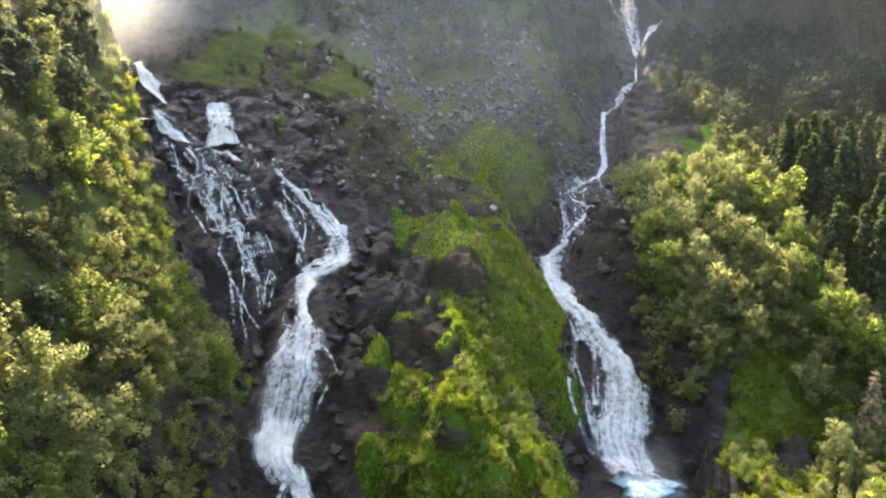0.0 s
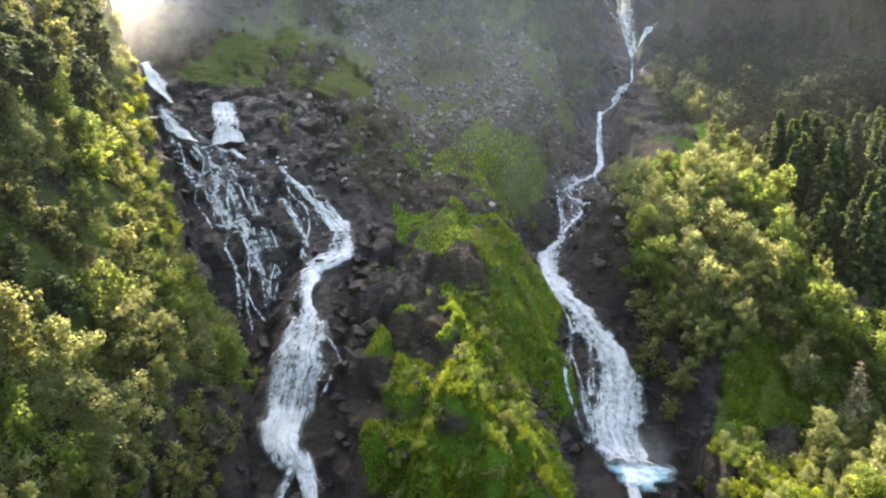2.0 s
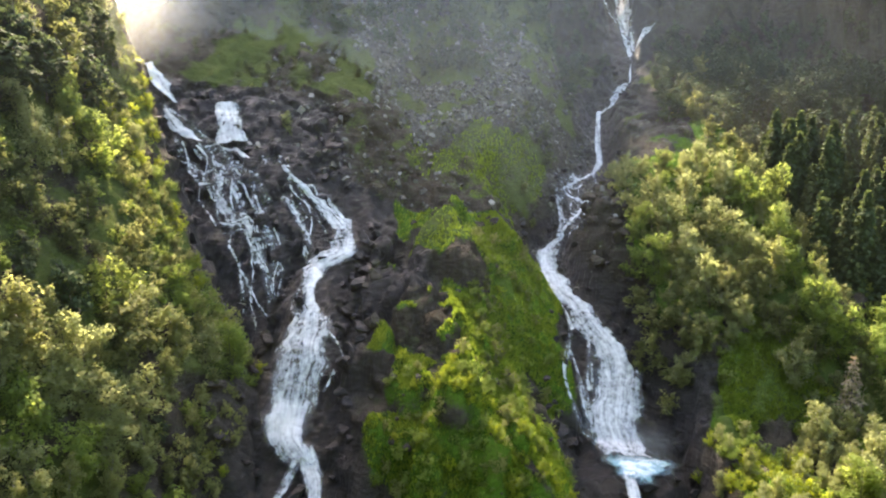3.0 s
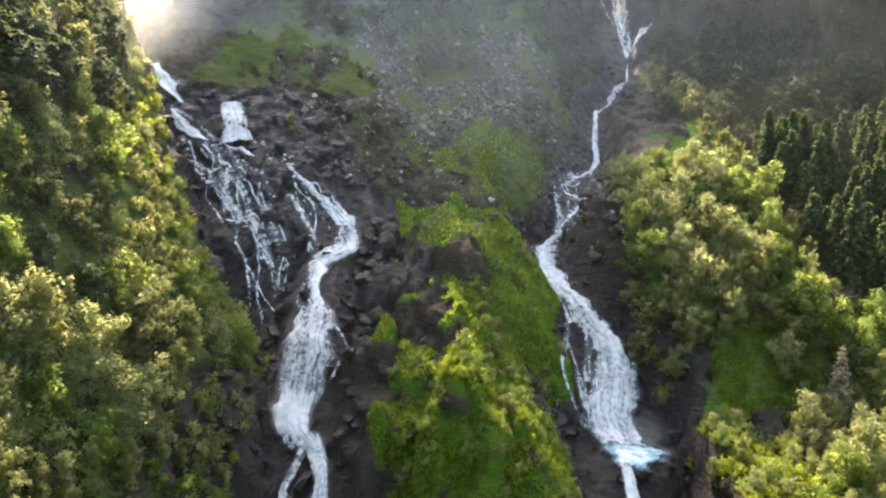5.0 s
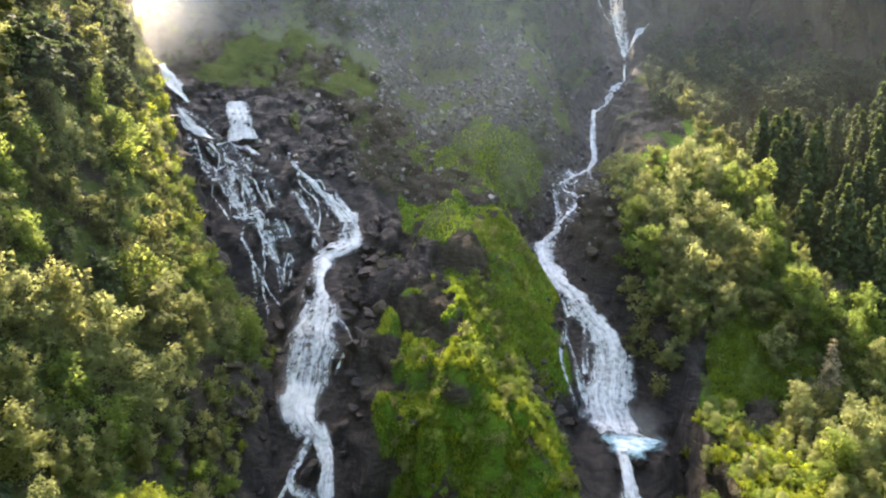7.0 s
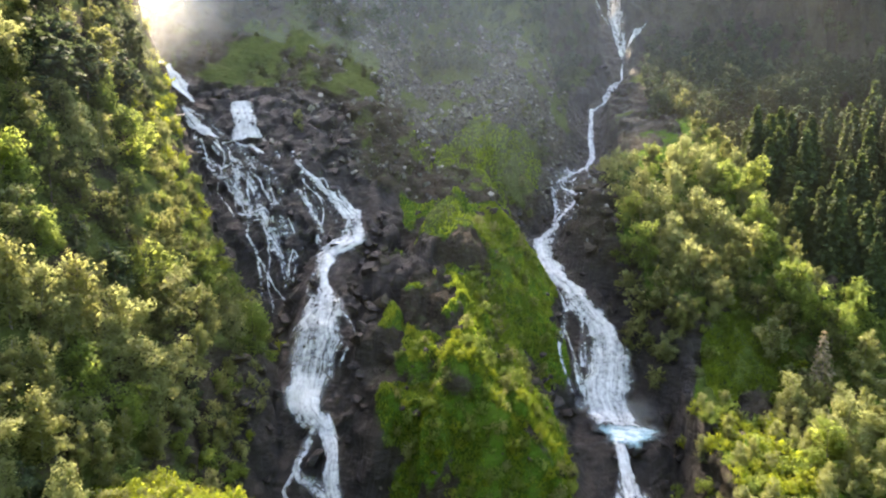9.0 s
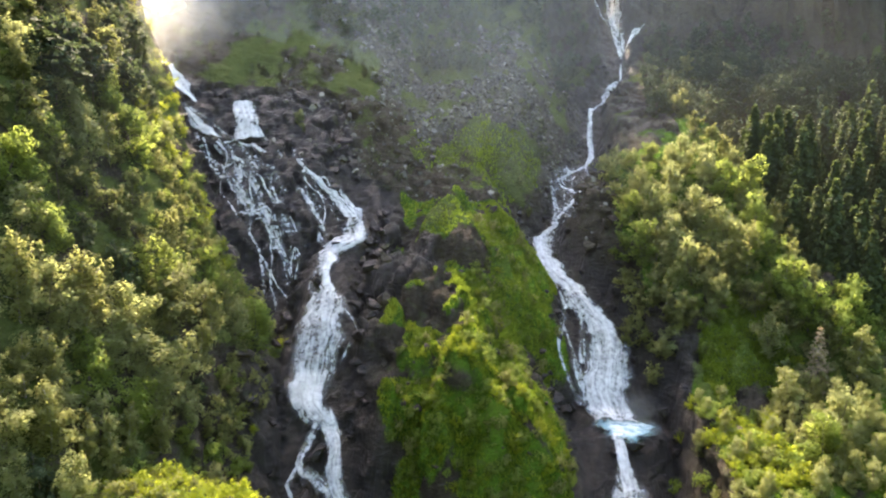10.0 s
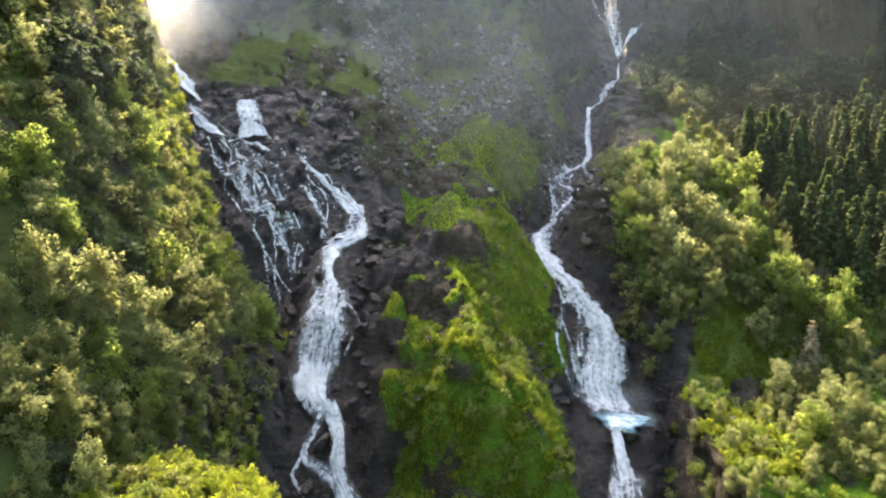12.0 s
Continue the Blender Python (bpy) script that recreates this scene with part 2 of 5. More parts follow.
def leaves(rng, centres, outward, size, flat=0.5):
    """Three-cornered sprays of leaves round the given places."""
    n = len(centres)
    normal = unit(outward * 0.8 + rng.normal(0, 0.42, (n, 3)) + np.array([0, 0, flat]))
    side = unit(np.cross(normal, rng.normal(0, 1, (n, 3))))
    along = np.cross(normal, side)
    s = size * rng.uniform(0.55, 1.3, (n, 1))
    return np.stack([centres + along * s * 0.75, centres + side * s * 0.48 - along * s * 0.35, centres - side * s * 0.48 - along * s * 0.35], axis=1)


def tube(points, radii, sides=7):
    verts, faces = [], []
    for k, (p, r) in enumerate(zip(points, radii)):
        ahead = np.array(points[min(k + 1, len(points) - 1)]) - np.array(points[max(k - 1, 0)])
        ahead = ahead / max(np.linalg.norm(ahead), 1e-6)
        a = np.cross(ahead, (0.3, 0.9, 0.1))
        a /= np.linalg.norm(a)
        b = np.cross(ahead, a)
        for j in range(sides):
            w = 2 * math.pi * j / sides
            verts.append(np.array(p) + r * (math.cos(w) * a + math.sin(w) * b))
    for k in range(len(points) - 1):
        for j in range(sides):
            i, l = k * sides + j, k * sides + (j + 1) % sides
            faces.append((i, l, l + sides, i + sides))
    faces.append(tuple(range(sides))[::-1])
    faces.append(tuple(range((len(points) - 1) * sides, len(points) * sides)))
    return verts, faces


def joined(pieces):
    verts, faces = [], []
    for v, f in pieces:
        base = len(verts)
        verts += list(v)
        faces += [tuple(i + base for i in face) for face in f]
    return verts, faces


def broadleaf(name, seed, height, radius, low, sprays, per, leaf, leaf_mat, bark_mat, label, category="tree", wide=0.4, stems=1):
    """A tree or bush: trunk with limbs, and a crown of pointed leafy sprays with gaps. wide: where along its height the crown is widest."""
    rng = np.random.default_rng(seed)
    thing = tagged(new(name), label, category)
    wood, stations = [], np.linspace(0, 1, 5)
    stem_lines = []
    for stem in range(stems):
        lean = rng.normal(0, 0.05 + 0.10 * (stems > 1), 2) * height
        line = np.array([(lean[0] * s ** 1.5 + 0.02 * height * math.sin(5 * s + seed), lean[1] * s ** 1.5, height * 0.95 * s) for s in stations])
        line[0, 2] = -0.6
        stem_lines.append(line)
        wood.append(tube(list(line), [0.016 * height * (1 - 0.9 * s) / stems ** 0.4 for s in stations], 5))
    # a few large boughs, each with its own lean, give the crown its uneven outline
    boughs = max(9, sprays // 11)
    centres, outs = [], []
    for b in range(boughs):
        s = (b + 0.7 * rng.random()) / boughs
        line = stem_lines[b % stems]
        z = height * (low + (0.97 - low) * s)
        root = np.array([np.interp(z * 0.82, line[:, 2], line[:, c]) for c in range(3)])
        profile = (s / wide) ** 0.6 if s < wide else max(0.0, 1 - ((s - wide) / (1 - wide)) ** 1.5)
        w = b * 2.4 + rng.uniform(-0.5, 0.5)
        reach = radius * (0.12 + 0.88 * profile) * rng.uniform(0.62, 1.12)
        tip = np.array([root[0] + math.cos(w) * reach, root[1] + math.sin(w) * reach, z + 0.10 * reach])
        wood.append(tube([root - (0, 0, 0.1 * reach), (root + tip) / 2 - (0, 0, 0.05 * reach), tip], [0.006 * height, 0.004 * height, 0.0015 * height], 3))
        n = max(3, int(round(sprays / boughs * (0.55 + 0.75 * profile))))
        for _ in range(n):
            f = rng.random() ** 0.55
            c = root + (tip - root) * f + rng.normal(0, 0.17 * radius, 3) * np.array([1, 1, 0.8])
            away = unit(c - root + np.array([0, 0, 0.3 * radius]) + rng.normal(0, 0.25 * radius, 3))
            along = rng.uniform(-1.0, 1.0, (per, 1))
            span = radius * rng.uniform(0.16, 0.30)
            pts = c + away * span * along + rng.normal(0, 0.36 * span, (per, 3)) * (1.15 - 0.7 * along)
            centres.append(pts)
            outs.append(0.6 * np.repeat(away[None], per, axis=0) + 0.4 * unit(pts - c))
    verts, faces = joined(wood)
    at, sizes = 0, [len(v) for v, _ in wood]
    for k, n in enumerate(sizes):
        if k:  # each bough or stem grows out of the first stem
            near = int(np.argmin([np.linalg.norm(np.array(v) - verts[at]) for v in verts[:sizes[0]]]))
            faces.append((near, at, at + 1))
        at += n
    trunk = new("trunk", mesh_of("trunk", verts, faces, bark_mat))
    trunk.parent = thing
    centres, outs = np.concatenate(centres), np.concatenate(outs)
    crown = new("crown", leaves_of("crown", leaves(rng, centres, outs, leaf), leaf_mat))
    crown.parent = thing
    return thing


def conifer(name, seed, height, radius, whorls, leaf_mat, label, gaps=0.0, limbs=False, leaf=0.052):
    """A spruce: drooping whorls of boughs that shorten to a pointed top."""
    rng = np.random.default_rng(seed)
    thing = tagged(new(name), label, "tree")
    wood = [tube([(0, 0, -0.6), (0.01 * height * rng.normal(), 0, height * 0.5), (0, 0, height)], [0.014 * height, 0.009 * height, 0.001 * height], 5)]
    centres, outs = [], []
    for k in range(whorls):
        s = k / (whorls - 1)
        z = height * (0.05 + 0.94 * s)
        arms = int(8 - 3 * s)
        for a in range(arms):
            if rng.random() < gaps:
                continue
            w = 2 * math.pi * (a + rng.uniform(-0.3, 0.3)) / arms + k * 0.7
            reach = radius * (1 - s) ** 0.8 * rng.uniform(0.7, 1.15) + 0.10
            root, tip = np.array([0, 0, z]), np.array([math.cos(w) * reach, math.sin(w) * reach, z - 0.30 * reach])
            if limbs:
                wood.append(tube([root, tip], [0.0035 * height * (1 - s) + 0.01, 0.006], 3))
            n = max(4, int((4 + 13 * reach / radius) * 0.052 / leaf))
            f = rng.uniform(0.2, 1.05, (n, 1)) ** 0.7
            pts = root + (tip - root) * f + rng.normal(0, 0.07 * radius, (n, 3)) * np.array([1, 1, 0.7])
            centres.append(pts)
            outs.append(np.repeat(unit((tip - root)[None]), n, axis=0) * 0.8 + np.array([0, 0, 0.3]))
    verts, faces = joined(wood)
    trunk = new("trunk", mesh_of("trunk", verts, faces, DARK_BARK))
    trunk.parent = thing
    crown = new("crown", leaves_of("crown", leaves(rng, np.concatenate(centres), np.concatenate(outs), leaf * height, 0.3), leaf_mat))
    crown.parent = thing
    return thing


def stone_mesh(name, seed, material, cuts=15):
    """An angular block: a sphere cut by planes, then roughened."""
    rng = np.random.default_rng(seed)
    bm = bmesh.new()
    bmesh.ops.create_icosphere(bm, subdivisions=3, radius=1.0)
    planes = [(unit(rng.normal(0, 1, 3)), rng.uniform(0.42, 0.74)) for _ in range(cuts)]
    co = np.array([v.co[:] for v in bm.verts])
    for normal, at in planes:
        over = np.maximum(co @ normal - at, 0)
        co = co - over[:, None] * normal
    rough = 0.025 * fractal(co[:, 0] + seed, co[:, 1], co[:, 2], 0.6, 3, seed)
    co = co * (1 + rough[:, None])
    for v, p in zip(bm.verts, co):
        v.co = p
    mesh = bpy.data.meshes.new(name)
    bm.to_mesh(mesh)
    bm.free()
    mesh.materials.append(material)
    mesh.polygons.foreach_set("use_smooth", [False] * len(mesh.polygons))
    return mesh


def smooth_line(points, step):
    """A curve through the points, as an array with a row every step metres."""
    p = np.asarray(points, float)
    p = np.vstack([2 * p[0] - p[1], p, 2 * p[-1] - p[-2]])
    rows = []
    for k in range(1, len(p) - 2):
        n = max(2, int(np.linalg.norm(p[k + 1, :2] - p[k, :2]) * 1.5 / step))
        for s in np.arange(n) / n:
            rows.append(0.5 * ((2 * p[k]) + (p[k + 1] - p[k - 1]) * s + (2 * p[k - 1] - 5 * p[k] + 4 * p[k + 1] - p[k + 2]) * s * s + (3 * p[k] - p[k - 1] - 3 * p[k + 1] + p[k + 2]) * s ** 3))
    rows.append(p[-2])
    return np.array(rows)


def ribbon(name, rows, material, label, lift=0.35, across=9, rise=0.25, seed=0, drape=0.1, turning=False):
    """Water that runs down the ground along rows of x, y, half width."""
    line = smooth_line([(*row, 0.0)[:4] for row in rows], 0.6)
    u = np.linspace(-1, 1, across)
    way = np.gradient(line[:, :2], axis=0)
    way = way / np.linalg.norm(way, axis=1, keepdims=True)
    if not turning:
        way = np.tile((0.0, -1.0), (len(line), 1))
    along = np.cumsum(np.concatenate([[0], np.linalg.norm(np.diff(line[:, :2], axis=0), axis=1)]))[:, None] + 0 * u
    ragged = (0.22 if turning else 0.13) * fractal(along, np.sign(u) * 9 + 0 * along + seed, 0 * along, 3.5, 3, seed) + 0.16 * fractal(along, np.sign(u) * 5 + 0 * along, 0 * along, 1.3, 2, seed + 9)
    wide = line[:, 2:3] * u * (1 + ragged)
    x = line[:, 0:1] - way[:, 1:2] * wide
    y = line[:, 1:2] + way[:, 0:1] * wide
    z = lookup(TOP, x, y)
    flat = z.copy()
    for _ in range(2):
        flat[1:-1] = (flat[:-2] + flat[1:-1] + flat[2:]) / 3
        flat[:, 1:-1] = (flat[:, :-2] + flat[:, 1:-1] + flat[:, 2:]) / 3
    z = np.maximum(z - drape, flat)
    bulge = (1 - u * u) * rise
    z = z + lift + bulge + 0.36 * fractal(x, y, z, 2.2, 3, 40 + seed)
    y = y - lift * 0.9
    verts = np.stack([x, y, z], axis=-1).reshape(-1, 3)
    n = len(line)
    faces = [(r * across + c, r * across + c + 1, (r + 1) * across + c + 1, (r + 1) * across + c) for r in range(n - 1) for c in range(across - 1)]
    mesh = mesh_of(name, verts, faces, material)
    number(mesh, "edge", np.tile(u, n))
    number(mesh, "thick", np.repeat(line[:, 3], across))
    run = np.concatenate([[0], np.cumsum(np.linalg.norm(np.diff(np.stack([x[:, across // 2], y[:, across // 2], z[:, across // 2]], 1), axis=0), axis=1))])
    v = np.repeat(run, across)
    uu = (u[None] * line[:, 2:3]).ravel() * 0.12 + seed * 7.3
    loops = np.zeros(len(mesh.loops), np.int32)
    mesh.loops.foreach_get("vertex_index", loops)
    layer = mesh.uv_layers.new(name="flow")
    layer.data.foreach_set("uv", np.stack([uu[loops], v[loops]], 1).astype(np.float32).ravel())
    return tagged(new(name, mesh), label, "water", kind="structure")
# ---- shape of the land ----
def lattice(ix, iy, iz, seed):
    h = (ix * 374761393 + iy * 668265263 + iz * 2147483647 + seed * 974634777) & 0xFFFFFFFF
    h = ((h ^ (h >> 13)) * 1274126177) & 0xFFFFFFFF
    return ((h ^ (h >> 16)) & 0xFFFF) / 32767.5 - 1.0


def grain(x, y, z, seed=0):
    """Smooth noise from -1 to 1 at unit scale."""
    x, y, z = np.broadcast_arrays(np.asarray(x, float), np.asarray(y, float), np.asarray(z, float))
    fx, fy, fz = np.floor(x), np.floor(y), np.floor(z)
    ix, iy, iz = fx.astype(np.int64), fy.astype(np.int64), fz.astype(np.int64)
    u, v, w = x - fx, y - fy, z - fz
    u, v, w = u * u * (3 - 2 * u), v * v * (3 - 2 * v), w * w * (3 - 2 * w)
    total = 0.0
    for dx in (0, 1):
        for dy in (0, 1):
            for dz in (0, 1):
                share = (u if dx else 1 - u) * (v if dy else 1 - v) * (w if dz else 1 - w)
                total = total + share * lattice(ix + dx, iy + dy, iz + dz, seed)
    return total


def fractal(x, y, z, size, octaves, seed=0):
    total, weight = 0.0, 1.0
    for k in range(octaves):
        total = total + weight * grain(x / size, y / size, z / size, seed + k)
        size, weight = size * 0.5, weight * 0.55
    return total


def chips(x, y, z, size, seed):
    """Tilted blocks: each cell of broken rock has its own height and lean, from about -1 to 1."""
    x, y, z = x / size, y / size, z / size
    ix, iy, iz = np.floor(x).astype(np.int64), np.floor(y).astype(np.int64), np.floor(z).astype(np.int64)
    best, value = np.full(x.shape, 1e9), np.zeros(x.shape)
    for dx in (-1, 0, 1):
        for dy in (-1, 0, 1):
            for dz in (-1, 0, 1):
                jx, jy, jz = ix + dx, iy + dy, iz + dz
                px = x - (jx + 0.5 + 0.45 * lattice(jx, jy, jz, seed))
                py = y - (jy + 0.5 + 0.45 * lattice(jx, jy, jz, seed + 1))
                pz = z - (jz + 0.5 + 0.45 * lattice(jx, jy, jz, seed + 2))
                d = px * px + py * py + pz * pz
                v = 0.6 * lattice(jx, jy, jz, seed + 3) + 0.8 * (px * lattice(jx, jy, jz, seed + 4) + py * lattice(jx, jy, jz, seed + 5) + pz * lattice(jx, jy, jz, seed + 6))
                value, best = np.where(d < best, v, value), np.minimum(d, best)
    return value


def smax(a, b, k):
    h = np.clip(0.5 + 0.5 * (a - b) / k, 0, 1)
    return b * (1 - h) + a * h + k * h * (1 - h)


def smin(a, b, k):
    return -smax(-a, -b, k)


# centre lines of the two streams, uphill: y, x, z, half the bed's width
LEFT_STREAM = np.array([
    (60, -22, -16, 5), (78, -21.5, -8, 5), (84, -22.6, -1.5, 7), (88, -24.2, 4.5, 7), (93.5, -25.8, 11.5, 6),
    (97, -28.0, 16, 5.5), (101, -27.4, 20.5, 5.5), (106, -26.2, 28.5, 5), (113, -26.2, 35.5, 4), (117, -27.7, 39, 3),
    (123, -26.5, 43, 4), (129, -23.5, 48.2, 5), (134, -21.5, 52.5, 5), (140, -22, 58, 5)], float)
RIGHT_STREAM = np.array([
    (60, 24, -16, 6), (88, 32.5, -7, 5), (95, 34.5, -2, 6), (100, 34.5, 3.5, 7), (103, 35.5, 4.6, 10), (110, 38.5, 4.8, 11), (114, 38.5, 6, 9),
    (120, 38.5, 14, 7), (128, 37, 24.5, 7), (134, 36, 30.5, 6), (138, 31.5, 33.8, 5), (145, 28.5, 39, 4), (152, 28.5, 43.5, 4),
    (158, 35, 49, 5), (168, 42, 57, 6), (177, 46.5, 62.5, 5), (186, 49.5, 67.5, 3.5), (196, 52.2, 78, 3.5), (205, 55, 86, 3.5),
    (214, 63, 94, 4), (222, 69.5, 104, 4), (231, 70, 116, 4), (250, 68.5, 142, 4), (262, 67, 160, 4), (330, 70, 200, 5)], float)
MIDDLE_CREST = np.array([(70, -16), (80, 0), (86, 14), (90, 23), (97, 28), (104, 34), (111, 39.5), (117, 44), (121, 46.5), (128, 50), (136, 54), (150, 63), (170, 80)], float)
RIGHT_BENCH = np.array([(40, -8), (75, 2), (92, 9), (104, 12), (109, 16), (112, 20), (116, 25.5), (123, 33.5), (140, 48), (152, 61), (174, 77), (200, 90), (224, 108), (232, 128), (246, 172), (262, 180), (400, 190)], float)


# crest of the unseen upper wall, its heights set to shade or light places below
CREST = np.array([(-900, 260), (-220, 150), (-132, 100), (-116, 190), (-74, 256), (-40, 254), (-32, 226), (-18, 204), (-6, 206), (0, 222), (20, 206), (32, 196), (40, 202), (58, 202), (70, 176), (150, 174), (260, 230), (900, 320)], float)


# rocky knobs that stand out of the ridge and its flanks: x, y, radius, height
OUTCROPS = [(-16, 119, 8, 6.5), (3.5, 92, 4.5, 5.0), (-5, 109, 5.5, 5.0), (-11, 116, 5.5, 4.5), (1, 121, 9, 5.5), (9, 123, 6, 4.0), (17, 92, 5, 4.5), (23, 103, 4, 4.0), (10, 106, 2.5, 2.0), (-14, 103, 5, 4.0),
            (-16, 128, 5, 3.5), (-6, 96, 4, 3.5), (20, 131, 4, 3), (58, 104, 5, 3.0), (53, 99, 4, 2.5), (44, 135, 6, 4.0), (40, 142, 5, 3.0), (-38, 102, 4, 3.5), (-37, 90, 5, 4.0), (-15, 86, 5, 5.0), (-1, 104, 4.5, 3.0), (-2, 84, 3.5, 4.0), (14, 95, 3, 2.5), (8, 88, 3, 2.0)]


def knobs(x, y):
    """Height of the knobs, and how far a place is on the bare face of one."""
    up, face = 0 * x, 0 * x
    rough = fractal(x, y, 0 * x, 4.5, 2, 17)
    for cx, cy, r, h in OUTCROPS:
        back = np.where(y > cy, 0.6, 1.5)
        d = np.sqrt((x - cx) ** 2 + ((y - cy) * back) ** 2) + 0.42 * r * rough
        s = np.clip((r - d) / (0.45 * r), 0, 1)
        up = np.maximum(up, h * s * s * (3 - 2 * s))
        face = np.maximum(face, np.clip(1 - np.abs(d - 0.85 * r) / (0.38 * r), 0, 1) * (y < cy - 0.1 * r))
    return up, face


def stream_at(table, y):
    return [np.interp(y, table[:, 0], table[:, k]) for k in (1, 2, 3)]


def land(x, y):
    """The height of the ground, before the fine relief."""
    x, y = np.asarray(x, float), np.asarray(y, float)
    wob = 3.0 * fractal(x, y, 0 * x, 34, 3, 11)
    back = np.where(y < 146, 60 + 1.15 * (y - 146), 60 + 0.95 * (y - 146) - 0.0006 * np.maximum(y - 240, 0) ** 2)
    fan = -142.4 - 0.124 * x + 1.43 * y
    fan = np.where(y > 153, fan - 0.55 * (y - 153), fan)
    back = back + (fan - back) * np.clip((-8 - x) / 14, 0, 1)
    # the upper wall, out of sight above, which keeps the sun off the middle of the slope
    crest = np.interp(x, CREST[:, 0], CREST[:, 1])
    wall = y - 226 + 6 * fractal(x, 0 * x, 0 * x, 25, 2, 5)
    back = smin(back + (crest - 110) * np.clip(wall / 18, 0, 1), crest + 0.02 * (y - 260), 8)
    # the notch at the upper left, through which the sky shows
    back = back - 2.6 * np.maximum(0, -x - 0.48 * y - 6.5 + 2 * fractal(x, y, 0 * x, 12, 2, 8)) * np.clip((y - 140) / 30, 0, 1)
    right = np.interp(y, RIGHT_BENCH[:, 0], RIGHT_BENCH[:, 1]) + 0.10 * (x - 57) * np.clip(1.3 - (y - 150) / 60, 0, 1)
    right = np.where(x < 52 + 0.0 * y, right - 3.2 * (52 - x) * np.clip((125 - y) / 14, 0, 1), right)
    right = right - 9 * np.clip((x - 84) / 10, 0, 1) * np.clip((y - 125) / 15, 0, 1) * np.clip((200 - y) / 20, 0, 1)
    # hump added out of view to keep the sun off the gully
    right = right + 18 * np.exp(-((x - 54) / 10) ** 4) * np.clip((y - 238) / 8, 0, 1)
    cliff = np.clip((x - 118 - 0.10 * (y - 200)) / 10, 0, 1) * np.clip((y - 212 + 4 * fractal(x, 0 * x, 0 * x, 9, 4, 12)) / 9, 0, 1)
    right = right + 62 * cliff
    crest = np.interp(y, MIDDLE_CREST[:, 0], MIDDLE_CREST[:, 1])
    dx = x - 1.5
    middle = crest - np.where(dx > 0, 0.25 * dx + 0.85 * np.maximum(dx - 4, 0), -0.45 * dx + 0.5 * np.maximum(-dx - 16, 0))
    hill = -26.6 + 2.07 * (-x - 40) + 0.513 * y
    hill = hill - 9 * np.clip((y - 98) / 22, 0, 1)
    hill = smin(hill, 108 + 0.35 * (-x - 74), 6)
    hill = hill - 3.0 * np.maximum(0, y - 130 - 0.6 * (-x - 70))
    hill = np.where(x < -95, smin(hill, 150 + 0 * x, 20), hill)
    spur = 15 + 0.25 * (-x - 36) - 3.0 * np.maximum(0, np.abs(x + 37) - 11 + 0.35 * (y - 55)) - 2.5 * np.maximum(0, np.abs(y - 55) - 8)
    hill = smax(hill, np.where(y < 80, spur, -60), 3)
    base = -16 + 0.02 * np.abs(x) + 0 * y
    far = np.maximum(0, -y - 160) * 0.75
    base = base + np.minimum(far, 420) + np.maximum(0, np.abs(x) - 260) * 0.25
    h = smax(back * np.clip((y - 60) / 40, 0, 1) - 40 * np.clip((100 - y) / 40, 0, 1), base, 4)
    h = smax(h, smin(hill, 210 + 0 * x, 30), 4)
    rightside = np.clip((x - 34) / 8, 0, 1)
    h = np.where(x > 30, h + (smax(right, base, 3) - h) * rightside, h)
    h = smax(h, np.where(y < 160, middle, -60), 2.5)
    h = h + wob * np.clip((y - 60) / 40, 0.2, 1)
    h = h + knobs(x, y)[0]
    for table in (LEFT_STREAM, RIGHT_STREAM):
        sx, sz, sw = stream_at(table, y)
        on = (y > table[0, 0] - 30) & (y < table[-1, 0])
        d = np.maximum(0, np.abs(x - sx) - sw)
        # extra bank steepness above y 232 is added to keep sun out of the gully
        bank = np.where(x > sx, 2.4, 2.0) if table is LEFT_STREAM else np.where(x > sx, 2.3, 1.5) * (1 + 4 * np.clip((y - 232) / 8, 0, 1))
        keep = np.clip((table[-1, 0] - y) / 9, 0, 1) * np.clip((y - 66) / 8, 0, 1)
        h = np.where(on, h + (smin(smax(h, sz - 1.2 * d, 1.0), sz + bank * d, 1.0) - h) * keep, h)
    return h


def near_stream(x, y):
    """Metres from the nearer bed, sideways."""
    out = np.full(np.shape(x), 1e3)
    for table in (LEFT_STREAM, RIGHT_STREAM):
        sx, sz, sw = stream_at(table, y)
        out = np.where(y < table[-1, 0], np.minimum(out, np.maximum(0, np.abs(x - sx) - sw)), out)
    return out


def fan_share(x, y):
    """Where the upper left cascade spreads over bare wet slabs."""
    edge = 2.5 * fractal(x, y, 0 * x, 7, 2, 15)
    left = np.clip((x + 56 + 0.95 * (y - 124) + edge + 8) / 4, 0, 1) * np.clip((x + 82) / 4, 0, 1)
    right = np.clip((-14 - 0.75 * (y - 134) + edge - x) / 4, 0, 1)
    return left * right * np.clip((y - 110) / 5, 0, 1) * np.clip((160 - y) / 4, 0, 1)


# ---- the mountainside: one sheet, fine round the falls and coarse to the horizon ----
def growing(start, sign, steps, first, factor):
    out, at, step = [], start, first
    for _ in range(steps):
        at += sign * step
        out.append(at)
        step *= factor
    return out


